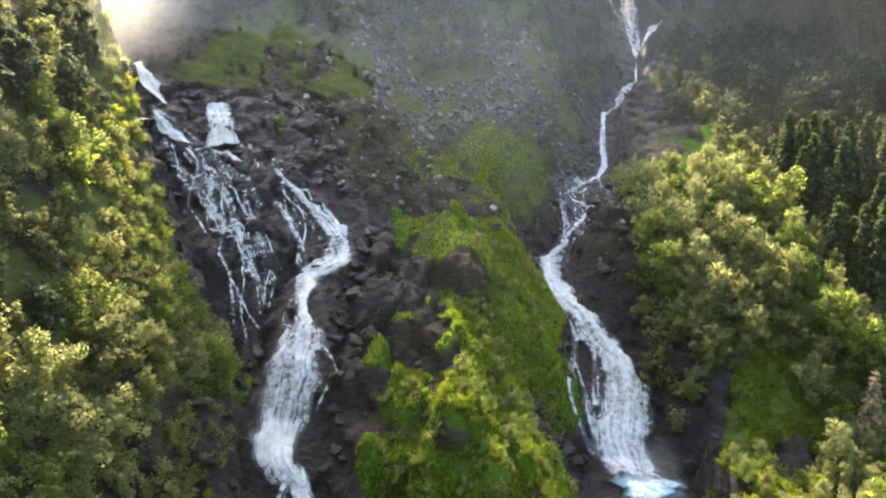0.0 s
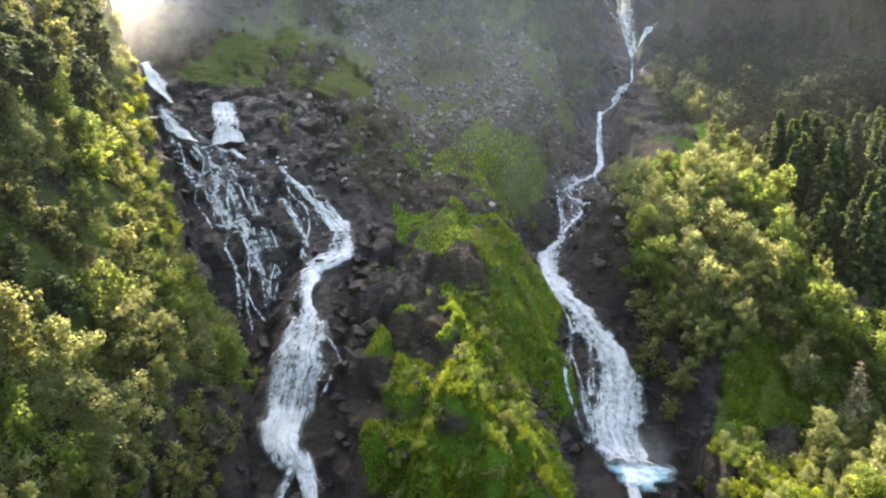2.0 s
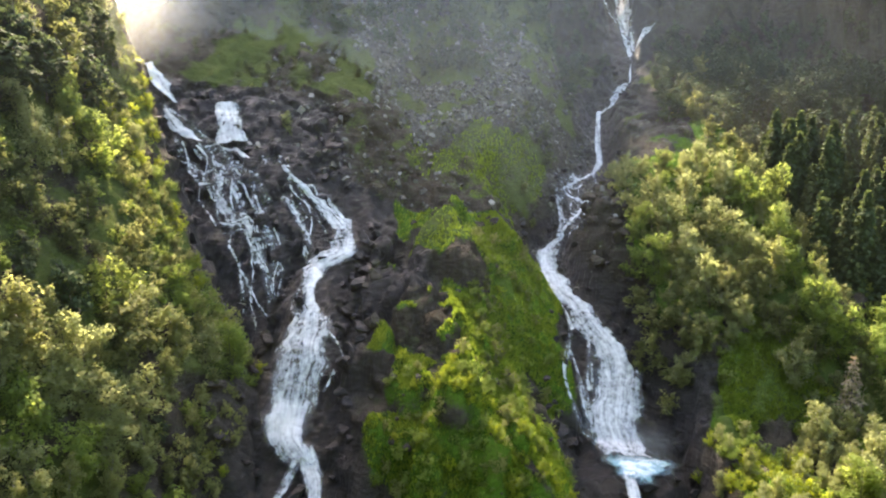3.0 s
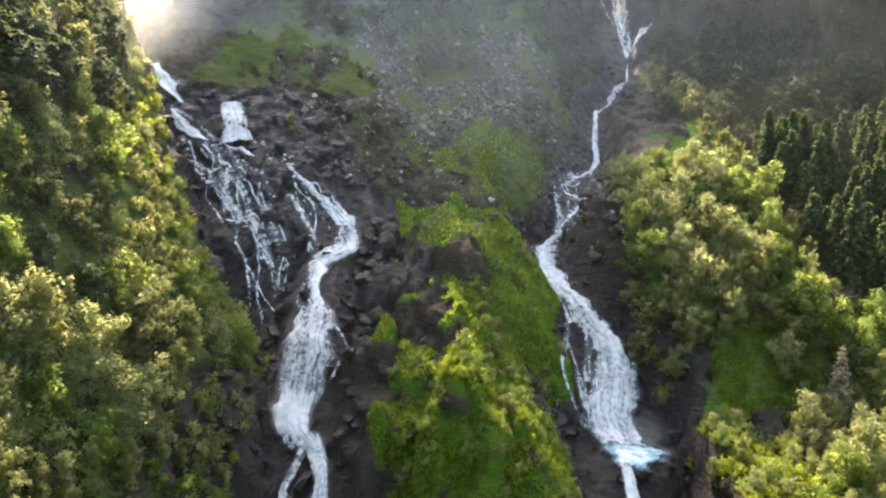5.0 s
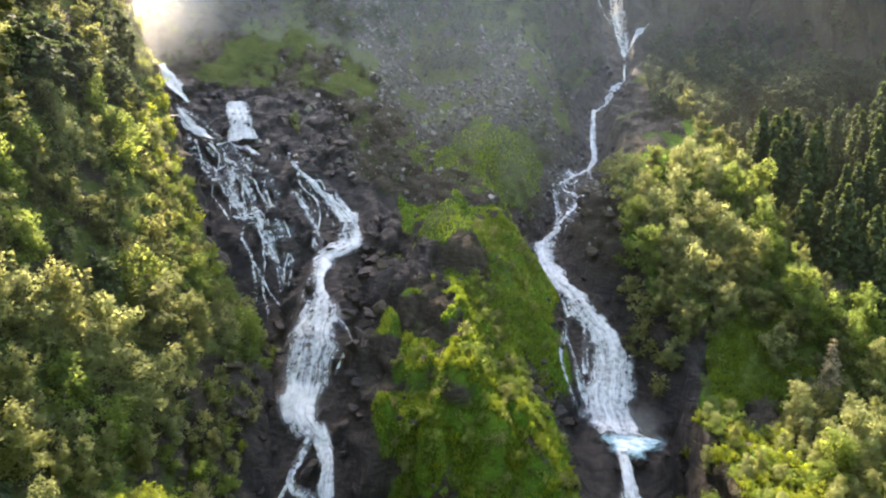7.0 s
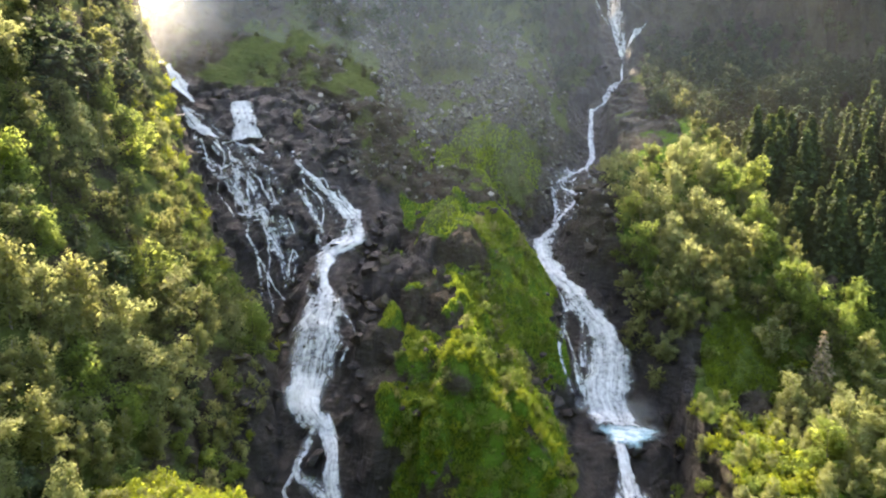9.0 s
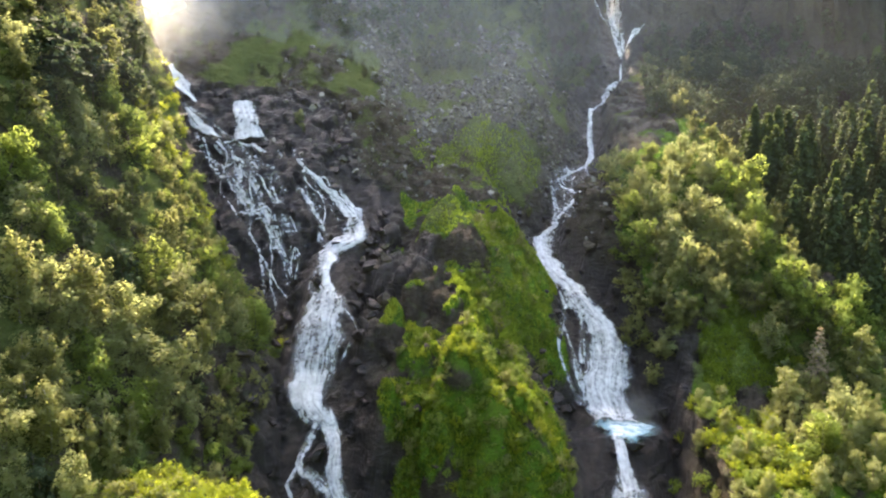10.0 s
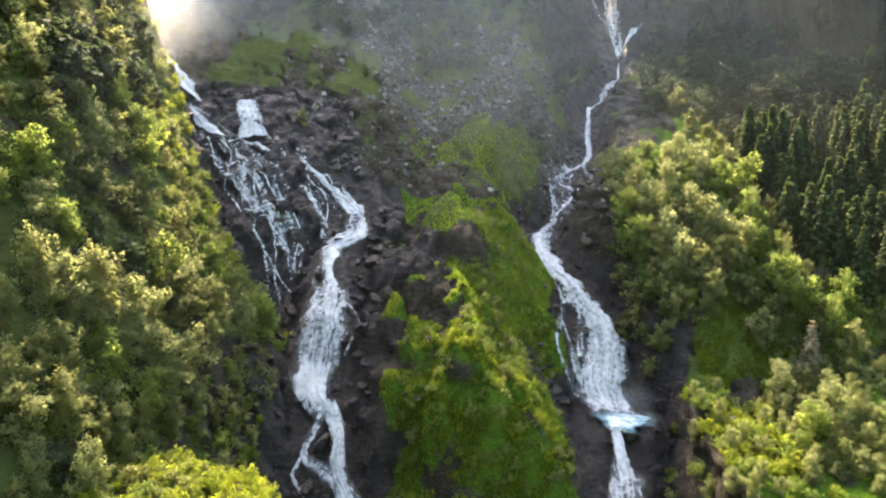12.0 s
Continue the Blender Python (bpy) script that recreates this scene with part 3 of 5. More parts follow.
# bare rock (less) and thick turf (more) on the ridge: x, y, reach in x and y, amount
BARE = [(-11, 113, 5, 3, -0.5), (-2.4, 105.6, 5, 3.5, -0.45), (2.5, 97, 3, 1.5, -0.4), (1, 89.4, 3, 1.6, -0.4), (-11.2, 99.2, 4, 3, -0.5), (-17, 100, 4.5, 16, -0.6), (18.6, 112, 4, 8, -0.45), (16.2, 92.5, 2, 1.2, -0.3), (-0.8, 84.8, 2, 3, -0.3),
        (-12, 119.5, 5, 4, 0.65), (-11, 111, 4, 1.5, -0.3), (-10.8, 102.8, 2.5, 2.0, 0.35), (8, 108, 6, 7, 0.3), (-6, 92, 6, 6, 0.35), (13, 122, 4, 8, 0.3), (10, 86, 12, 7, 0.4), (20, 84, 6, 6, 0.3),
        (-41, 86, 5, 9, -0.4), (63, 112, 6, 5, 0.3)]


def grassiness(x, y, h):
    """How far turf and moss cover the rock."""
    n = fractal(x, y, h, 9, 3, 21)
    m = fractal(x, y, h, 3.0, 2, 25)
    g = 0.30 + 0.0 * x
    ridge = (np.abs(x - 4) < 27) & (y < 140)
    g = np.where(ridge, 0.53 + 0.33 * np.clip((x + 3 - 0.12 * (y - 90) + 6 * n) / 7, 0, 1) - 0.035 * np.maximum(0, x - 20) * (y < 118), g)
    g = g - 0.22 * ridge * np.clip(2.2 * fractal(x, y, h, 6.5, 2, 27) - 0.35, 0, 1)
    g = np.where(ridge & (y < 92) & (h < 15), 0.55, g)
    rim = np.exp(-((y - 124) / 4.0) ** 2) * np.exp(-((x - 2) / 12) ** 2)
    g = g + 0.5 * rim
    g = g - 0.7 * np.exp(-((y - 117.5) / 3.0) ** 2) * np.exp(-((x - 5) / 7.5) ** 2)
    meadow = np.exp(-((x - 8) / 17) ** 2 - ((y - 152) / 13) ** 2)
    g = g + 0.42 * meadow
    g = np.where((x < -40) & (y < 140), np.maximum(g, 0.62), g)
    g = np.where((x > 46), np.maximum(g, 0.62 - 0.5 * ((x < 75) & (y > 165) & (y < 212))), g)
    g = g + 0.10 * np.exp(-((x + 55) / 28) ** 2 - ((y - 185) / 22) ** 2)
    g = g - 0.7 * np.exp(-((y - 114) / 4.0) ** 2) * np.clip((60 - x) / 6, 0, 1) * (x > 40)
    up, face = knobs(x, y)
    g = g - 0.6 * face * (0.6 + 0.6 * n) + 0.12 * np.clip(up / 3, 0, 1) * (face < 0.3)
    g = g - 0.7 * ((x > 30) & ((y > 222) | ((y > 209) & (x > 104))))
    g = g + 0.45 * np.exp(-((x - 1) / 9) ** 2 - ((y - 125) / 5) ** 2)
    g = g - 0.7 * np.exp(-((x - 48.5) / 5.0) ** 2) * (y < 122)
    g = g + (0.08 + 0.34 * fractal(x, y, 0 * x, 26, 3, 29)) * np.clip((y - 148) / 12, 0, 1) * np.clip((60 - x) / 20, 0, 1)
    for cx, cy, rx, ry, amount in BARE:
        g = g + amount * np.exp(-((x - cx) / rx) ** 2 - ((y - cy) / ry) ** 2)
    near = near_stream(x, y)
    g = g - 0.75 * np.clip(1 - near / 6.0, 0, 1) - 0.8 * fan_share(x, y)
    g = g - 0.4 * np.exp(-((x - 65) / 4.5) ** 2 - ((y - 105.5) / 2.6) ** 2)
    return np.clip(g + 0.30 * n + 0.16 * m, 0, 1)


def screeness(x, y):
    n = fractal(x, y, 0 * x, 14, 3, 31)
    s = np.exp(-((x - 2) / 34) ** 4) * np.clip((y - 158) / 12, 0, 1) * np.clip((212 - y) / 14, 0, 1)
    return np.clip(s * (0.9 + 0.4 * n), 0, 1)


def surface(x, y):
    """The ground with its relief over a grid: points, and the amounts of turf, wetness with painted shade, and scree.
    """
    h = land(x, y)
    g, s = grassiness(x, y, h), screeness(x, y)
    near = near_stream(x, y)
    wet_shade = np.maximum(np.clip(1 - (near - 1.0) / np.where(x > 8, 4.5 + 5.0 * (y > 195) - 2.0 * ((y > 124) & (y < 180)), 11.0), 0, 1) * (y < 240), fan_share(x, y))
    # dark rock painted in place of the deep overhang's shade beside the right fall
    wet_shade = np.maximum(wet_shade, np.exp(-((x - 50) / 8) ** 4 - ((y - 107) / 14) ** 4))
    # painted shade over the upper right gully, darkening its rock
    wet_shade = np.maximum(wet_shade, 0.7 * np.exp(-((x - 67) / 13) ** 2 - ((y - 192) / 18) ** 2))
    ny, nx = np.gradient(h, y[:, 0], x[0])
    nx, ny = -nx, -ny
    ln = np.sqrt(nx * nx + ny * ny + 1)
    nx, ny, nz = nx / ln, ny / ln, 1 / ln
    inside = np.clip((np.minimum(x + 110, 190 - x)) / 15, 0, 1) * np.clip((y - 40) / 15, 0, 1)
    rocky = 1 - 0.75 * np.clip((g - 0.35) * 3, 0, 1)
    ridged = chips(x + 1.5 * fractal(x, y, h, 6, 2, 55), y, h, 6.0, 51)
    blocks = chips(x, y, h + 0.5 * fractal(x, y, h, 3, 2, 56), 2.6, 61)
    fine = fractal(x, y, h, 1.5, 2, 71)
    amp = np.clip(near / 5.0, 0.35, 1)
    d = (1.5 * ridged * amp + 0.75 * blocks * np.clip(amp, 0.6, 1) + 0.22 * fine) * rocky * inside * (1 - 0.5 * s)
    d = d + inside * 0.85 * g * fractal(x, y, 0 * x, 4.0, 3, 81)
    return h, np.stack([x + nx * d, y + ny * d, h + nz * d], -1), g, wet_shade * (1 - 0.8 * np.clip(g * 1.5 - 0.5, 0, 1)), s


xs = np.array(growing(-96, -1, 34, 1.2, 1.14)[::-1] + spread(-96, 126, 0.52) + spread(127, 175, 0.9) + growing(176, 1, 34, 1.2, 1.14))
ys = np.array(growing(64, -1, 40, 1.4, 1.11)[::-1] + spread(64, 236, 0.52) + growing(236, 1, 34, 1.2, 1.14))
gx, gy = np.meshgrid(xs, ys)
HEIGHT, points, g, wet_shade, s = surface(gx, gy)
TOP, COVER, SCREE, SLAB, BANK = points[..., 2], g, s, fan_share(gx, gy), near_stream(gx, gy)


def lookup(field, x, y):
    """The value of a grid field at the places x, y."""
    x, y = np.asarray(x, float), np.asarray(y, float)
    i, j = np.clip(np.searchsorted(xs, x) - 1, 0, len(xs) - 2), np.clip(np.searchsorted(ys, y) - 1, 0, len(ys) - 2)
    u, v = np.clip((x - xs[i]) / (xs[i + 1] - xs[i]), 0, 1), np.clip((y - ys[j]) / (ys[j + 1] - ys[j]), 0, 1)
    return (field[j, i] * (1 - u) + field[j, i + 1] * u) * (1 - v) + (field[j + 1, i] * (1 - u) + field[j + 1, i + 1] * u) * v


rows, cols = gx.shape
index = np.arange(rows * cols).reshape(rows, cols)
faces = np.stack([index[:-1, :-1], index[:-1, 1:], index[1:, 1:], index[1:, :-1]], -1).reshape(-1, 4)
mesh = bpy.data.meshes.new("ground")
mesh.vertices.add(rows * cols)
mesh.vertices.foreach_set("co", points.astype(np.float32).ravel())
mesh.loops.add(faces.size)
mesh.loops.foreach_set("vertex_index", faces.astype(np.int32).ravel())
mesh.polygons.add(len(faces))
mesh.polygons.foreach_set("loop_start", np.arange(0, faces.size, 4, dtype=np.int32))
mesh.materials.append(GROUND)
mesh.update(calc_edges=True)
mesh.polygons.foreach_set("use_smooth", [True] * len(mesh.polygons))
number(mesh, "cover", g)
number(mesh, "wet_shade", wet_shade)
number(mesh, "scree", s)
number(mesh, "heath", 0.6 * (gx > 55) * (gy > 102) * (gy < 124) + 0.9 * (gx < -34) * (gy < 140) + 0.9 * np.exp(-((gy - 125) / 6) ** 2) * np.exp(-((gx - 2) / 14) ** 4) + np.clip((gy - 138) / 12, 0, 1) * np.clip((60 - gx) / 20, 0, 1) + np.clip((gy - 175) / 10, 0, 1) * np.clip((gx - 40) / 20, 0, 1))
tagged(new("ground", mesh), "steep dark rock mountainside with green turf and scree", "mountainside", kind="structure")

# ---- water ----
def fall(name, lines, label, across=15, rise=0.7, seed=1):
    """One fall or stream: its first line is the body, the rest are strands beside it."""
    body = ribbon(name, lines[0], WHITE_WATER, label, 0.5, across, rise, seed)
    for k, line in enumerate(lines[1:]):
        ribbon("water_strand", [(row[0], row[1], 1.3 * row[2], *row[3:]) for row in line], THIN_WATER, "narrow white strand beside the fall", 0.5, 5, 0.2, seed * 20 + k, 0.1, True)
    return body


# the left fall: a neck, a bell-shaped veil, the splash at its foot, and two channels round a boulder
fall("waterfall_left", [
    [(-23.5, 133.5, 2.0), (-23.2, 131.0, 2.7), (-23.1, 128.1, 3.4), (-23.4, 126.0, 4.2, 0.06), (-25.7, 124.0, 4.2, 0.06), (-28.0, 122.0, 3.2, 0.06), (-28.0, 119.5, 2.7, 0.05),
     (-28.4, 117.4, 2.2, 0.05), (-28.0, 115.0, 1.6, 0.05), (-27.2, 112.9, 3.0), (-27.5, 111.5, 5.2), (-27.3, 109.8, 6.1), (-27.2, 107.7, 6.5, 0.04), (-27.3, 105.9, 6.7, 0.0),
     (-27.4, 104.4, 6.7, -0.02), (-27.9, 102.8, 6.2, -0.02), (-28.2, 101.0, 5.4, -0.01), (-28.3, 99.3, 4.5, 0.06), (-28.6, 97.8, 4.2, 0.1), (-28.3, 96.2, 4.1, 0.06), (-26.8, 95.0, 4.1, 0.03), (-25.4, 94.0, 3.9, 0.0), (-24.5, 92.6, 4.2, -0.4)],
    [(-30.0, 116.8, 0.6), (-31.1, 115.7, 0.6), (-31.4, 114.3, 0.6), (-30.0, 111.8, 0.9)],
    [(-22.3, 108.5, 0.5), (-20.4, 107.5, 0.4), (-18.9, 105.4, 0.25)],
    [(-20.9, 104.3, 0.4), (-21.7, 103.0, 0.4), (-22.5, 101.9, 0.3)],
    [(-26.2, 95.2, 0.9, 0.0), (-26.6, 93.6, 1.1, 0.05), (-27.5, 91.6, 0.8, 0.05), (-28.5, 90.3, 0.9, 0.05), (-28.8, 89.3, 1.1, 0.05), (-28.0, 88.3, 1.2, 0.03), (-25.7, 87.5, 0.9), (-23.6, 86.7, 1.1), (-22.2, 86.0, 1.2)],
    [(-28.9, 88.6, 0.7), (-29.8, 87.7, 0.5), (-30.4, 86.8, 0.5), (-29.0, 85.6, 0.4), (-27.5, 84.0, 0.5)]], "white foaming waterfall over dark wet rock", 15, 0.7, 1)
ribbon("waterfall_channel", [(-24.6, 95.6, 1.6, -0.1), (-23.6, 94.0, 2.2, 0.05), (-22.4, 91.8, 1.9, 0.03), (-22.0, 90.2, 1.7, 0.03), (-22.1, 88.8, 1.8, 0.03), (-21.9, 87.6, 2.1, 0.03), (-21.2, 86.4, 2.7), (-20.0, 85.0, 2.8), (-18.8, 83.0, 2.9), (-18.2, 78.0, 3.2), (-18.8, 70.0, 3.4)],
       WHITE_WATER, "white channel of the left fall beside a boulder", 0.5, 9, 0.5, 3)

# the right fall: a ledge, a bend, the broad veil, and thin strands with black rock between
fall("waterfall_right", [
    [(32.5, 156.5, 1.5), (31.9, 154.8, 1.6), (29.8, 152.8, 2.9, 0.05), (27.7, 150.7, 4.1, 0.06), (27.3, 148.1, 3.4, 0.05), (27.1, 144.9, 3.4, 0.05), (27.9, 142.0, 3.9, 0.06), (29.0, 139.3, 3.8, 0.06), (31.0, 136.9, 3.9, 0.05), (33.0, 135.0, 4.4, 0.05),
     (33.6, 133.1, 4.5, 0.03), (34.9, 131.2, 4.9, 0.03), (37.2, 129.0, 4.6, 0.05), (38.8, 126.9, 4.5, 0.05), (39.8, 124.7, 4.8, 0.04), (39.2, 122.6, 6.0, 0.03), (38.3, 120.5, 6.7, 0.03), (37.2, 118.6, 7.0, 0.03), (36.8, 116.6, 6.7, 0.04),
     (37.1, 114.7, 6.0, 0.06), (37.5, 112.8, 6.0, 0.06), (37.9, 110.6, 6.4, 0.0), (38.3, 108.6, 6.8, -0.3)],
    [(30.4, 131.6, 0.8), (29.0, 127.5, 0.8), (28.3, 124.6, 0.8), (27.0, 121.0, 0.7), (26.4, 118.9, 0.7), (27.2, 117.6, 0.7), (28.6, 116.9, 0.8), (30.2, 116.2, 0.9), (32.2, 115.2, 1.2)],
    [(28.9, 126.0, 0.8), (29.9, 124.4, 0.7), (30.7, 122.3, 0.8), (31.1, 119.8, 1.3), (32.2, 117.2, 1.7)],
    [(34.4, 130.6, 1.2), (34.3, 128.2, 0.8), (33.8, 126.0, 0.8), (33.4, 123.8, 1.0), (33.0, 121.0, 1.4)],
    [(25.6, 141.0, 0.6), (26.0, 137.5, 0.6), (27.8, 134.6, 0.6), (29.6, 132.6, 0.7), (30.6, 130.5, 0.8)]], "broad white waterfall veil into a foaming pool", 17, 0.9, 2)
ribbon("pool_outlet", [(36.4, 104.0, 2.2, 0.05), (35.9, 101.4, 1.6, 0.05), (35.9, 99.4, 1.6, 0.05), (36.0, 97.8, 1.9, 0.03), (36.0, 96.4, 2.6), (36.2, 95.0, 3.6), (36.0, 93.4, 4.5), (35.6, 91.5, 4.5), (34.2, 88.0, 4.2), (31.5, 80.0, 3.6)],
       WHITE_WATER, "white rapid below the plunge pool", 0.5, 11, 0.5, 4)

# the thin stream above, from the upper wall down to the braids
fall("stream_upper", [
    [(72.6, 262.0, 2.0), (72.8, 251.0, 2.0), (72.2, 246.1, 2.1), (71.4, 241.9, 2.9), (71.9, 236.7, 3.2), (72.3, 231.8, 3.0), (72.3, 228.9, 2.4, 0.03), (71.8, 226.7, 1.3)],
    [(65.8, 254.0, 1.3), (65.7, 248.9, 1.3), (66.3, 245.0, 1.3), (68.0, 241.2, 1.1), (69.9, 236.8, 1.0)],
    [(83.1, 231.4, 0.3), (81.0, 230.0, 0.5), (77.9, 229.1, 0.6, 0.08), (75.6, 228.8, 0.8, 0.08), (74.0, 228.6, 0.6), (72.4, 227.6, 0.5)],
    [(71.7, 226.6, 0.6, 0.0), (70.4, 222.1, 0.6, 0.0), (69.5, 218.5, 0.7, 0.0)]], "thin white stream down a steep gully", 7, 0.3, 5)
fall("stream_upper", [
    [(69.4, 218.8, 0.9), (67.0, 217.5, 2.0), (64.9, 216.4, 2.9), (63.6, 214.4, 2.8), (61.9, 211.5, 2.2), (60.2, 209.2, 1.4), (57.6, 206.8, 0.9), (54.8, 205.0, 0.9)]], "short white drop of the stream", 7, 0.3, 6)
fall("stream_upper", [
    [(54.8, 206.0, 1.2, 0.03), (53.6, 202.2, 1.2, 0.03), (52.4, 197.3, 1.2, 0.03), (51.4, 193.0, 1.4, 0.03), (50.9, 189.2, 1.4, 0.03), (50.3, 186.5, 1.6, 0.03), (48.3, 183.1, 1.3), (46.0, 180.0, 1.2)],
    [(46.4, 180.3, 1.3), (42.1, 177.3, 1.4), (37.4, 171.9, 1.5), (34.4, 168.2, 1.4), (33.2, 165.5, 1.3), (33.4, 163.4, 1.0), (33.3, 160.7, 1.1), (32.7, 156.8, 1.2)],
    [(47.1, 180.4, 0.8), (46.6, 175.9, 0.8), (45.2, 171.5, 0.8), (43.6, 168.5, 0.8), (40.8, 166.0, 1.0)],
    [(35.5, 169.4, 1.1), (38.2, 168.4, 1.2), (40.3, 166.5, 1.4), (39.0, 163.2, 1.6), (36.4, 160.7, 1.6), (34.1, 158.5, 1.5), (32.4, 156.0, 1.6)],
    [(44.6, 163.6, 0.4), (42.2, 163.4, 0.7), (40.0, 162.4, 0.9), (37.6, 161.0, 1.0)]], "thin white stream down a steep gully", 7, 0.3, 7)


# the upper left cascade: falls over two ledges, and strands that part and meet between black blocks
def strand(line, seed, thick=0.0):
    broad = max(row[2] for row in line) > 2
    rows = [(row[0], row[1], row[2] * (1.0 if broad else 1.4), thick) for row in line]
    return ribbon("cascade_strand", rows, WHITE_WATER if broad else THIN_WATER, "thin white strand of water over black slabs", 1.0 if broad else 0.4, 7 if broad else 5, 0.15, seed, 0.1, not broad)


strand([(-80.5, 160.0, 1.2), (-79.2, 158.3, 1.6), (-76.5, 156.0, 3.2), (-74.4, 153.9, 3.0), (-72.2, 152.6, 2.0), (-69.8, 151.6, 0.8)], 10, 0.12)
strand([(-72.1, 149.9, 0.6), (-70.3, 148.5, 1.7), (-68.0, 147.2, 3.1), (-65.3, 145.9, 3.2), (-62.6, 144.8, 2.3)], 11, 0.10)
strand([(-57.2, 152.2, 3.6), (-56.0, 149.9, 3.5), (-55.0, 148.0, 3.4), (-54.0, 146.1, 3.5), (-52.6, 144.0, 4.2)], 31, 0.10)
strand([(-68.3, 145.2, 0.7), (-65.6, 143.7, 0.8), (-63.2, 141.9, 0.9), (-61.4, 140.1, 1.0), (-58.7, 138.3, 1.0), (-55.6, 136.4, 1.1), (-52.7, 134.3, 1.2), (-50.7, 132.9, 1.3), (-48.7, 131.6, 1.4)], 13)
strand([(-62.3, 144.9, 1.5), (-59.6, 143.2, 1.3), (-57.4, 141.2, 1.4), (-55.4, 139.3, 1.5), (-54.1, 137.4, 1.3), (-53.6, 135.7, 1.0), (-51.7, 134.0, 1.0)], 14)
strand([(-60.0, 144.8, 0.7), (-56.0, 143.4, 0.7), (-53.2, 141.5, 0.9), (-51.0, 139.9, 1.1), (-48.8, 138.7, 1.1), (-46.4, 137.6, 1.3), (-44.4, 136.2, 1.1), (-42.3, 135.0, 0.8), (-40.6, 134.4, 0.5)], 15)
strand([(-54.7, 139.3, 1.2), (-51.9, 137.2, 1.0), (-49.8, 135.6, 1.3), (-48.3, 134.3, 1.2), (-47.3, 132.6, 0.8)], 16)
strand([(-47.9, 132.0, 1.4), (-45.7, 130.7, 1.4), (-44.0, 129.5, 1.3), (-42.5, 127.6, 1.0), (-40.4, 125.7, 1.1), (-38.6, 123.4, 1.2), (-37.7, 121.2, 0.9)], 17)
strand([(-46.1, 126.2, 0.5), (-44.8, 123.9, 0.5), (-43.8, 121.7, 0.6), (-43.1, 119.8, 0.6)], 18)
strand([(-43.7, 132.7, 0.7), (-41.8, 131.3, 0.8), (-40.5, 130.3, 0.7), (-38.9, 129.2, 0.9), (-37.0, 128.0, 1.0), (-35.0, 126.4, 0.6)], 19)
strand([(-42.1, 130.6, 0.7), (-39.4, 128.8, 0.9), (-37.7, 127.0, 1.2), (-36.4, 124.9, 1.1)], 20)
strand([(-38.7, 135.0, 0.5), (-36.5, 134.2, 0.9), (-34.9, 133.1, 1.0), (-33.4, 132.0, 1.1), (-32.2, 130.8, 0.9), (-30.9, 129.3, 0.8), (-29.6, 125.7, 1.2), (-28.9, 122.1, 1.2), (-28.4, 118.8, 1.1)], 21)
strand([(-45.5, 141.8, 0.5), (-43.4, 140.2, 0.8)], 22)
strand([(-40.8, 142.4, 0.7), (-40.6, 140.9, 1.0), (-40.1, 139.5, 1.1)], 23)
strand([(-39.0, 139.6, 0.8), (-37.4, 138.5, 1.2), (-35.1, 137.6, 1.7), (-33.4, 136.8, 1.4), (-31.3, 136.0, 1.4), (-29.4, 135.2, 1.9), (-28.1, 134.4, 2.6), (-26.6, 133.8, 3.2), (-24.9, 132.7, 3.0), (-23.8, 131.2, 2.2)], 24, 0.02)
strand([(-34.4, 140.0, 0.7), (-32.7, 138.5, 0.7), (-31.4, 137.5, 0.7), (-29.3, 136.7, 0.8), (-26.9, 136.2, 0.9), (-24.8, 135.0, 1.0), (-22.6, 133.2, 1.0)], 25)
strand([(-74.0, 150.7, 0.4), (-70.8, 149.9, 0.6), (-65.9, 148.6, 0.7), (-62.1, 147.0, 0.6), (-59.6, 145.2, 0.6)], 26)

# the lace over the slabs: in each sheet the strands wander sideways, part and meet again
def lace(line, count, seed):
    rng = np.random.default_rng(seed)
    path = smooth_line([(x, y, w) for x, y, w in line], 1.6)
    way = np.gradient(path[:, :2], axis=0)
    way = way / np.linalg.norm(way, axis=1, keepdims=True)
    run = np.cumsum(np.concatenate([[0], np.linalg.norm(np.diff(path[:, :2], axis=0), axis=1)]))
    for k in range(count):
        first = int(rng.integers(0, max(1, len(path) // 3))) if k > 1 else 0
        last = len(path) - (int(rng.integers(0, max(1, len(path) // 3))) if k > 1 else 0)
        off = np.clip(1.5 * grain(run / 6.5, 0 * run + 7.3 * k, 0.0, seed) + 0.35 * grain(run / 2.4, 0 * run + 3.1 * k, 0.0, seed + 1), -1, 1) * path[:, 2]
        half = 0.30 + 0.22 * grain(run / 2.5, 0 * run + 5.7 * k, 0.0, seed + 2) + (0.12 if k < 1 else 0.0)
        rows = [(float(p[0] - d[1] * o), float(p[1] + d[0] * o), float(max(h, 0.12)), 0.02) for p, d, o, h in zip(path[first:last], way[first:last], off[first:last], half[first:last])]
        if len(rows) > 3:
            ribbon("cascade_strand", rows, THIN_WATER, "thin white strand of water between black wet blocks", 0.45, 5, 0.1, seed + k, 0.1, True)


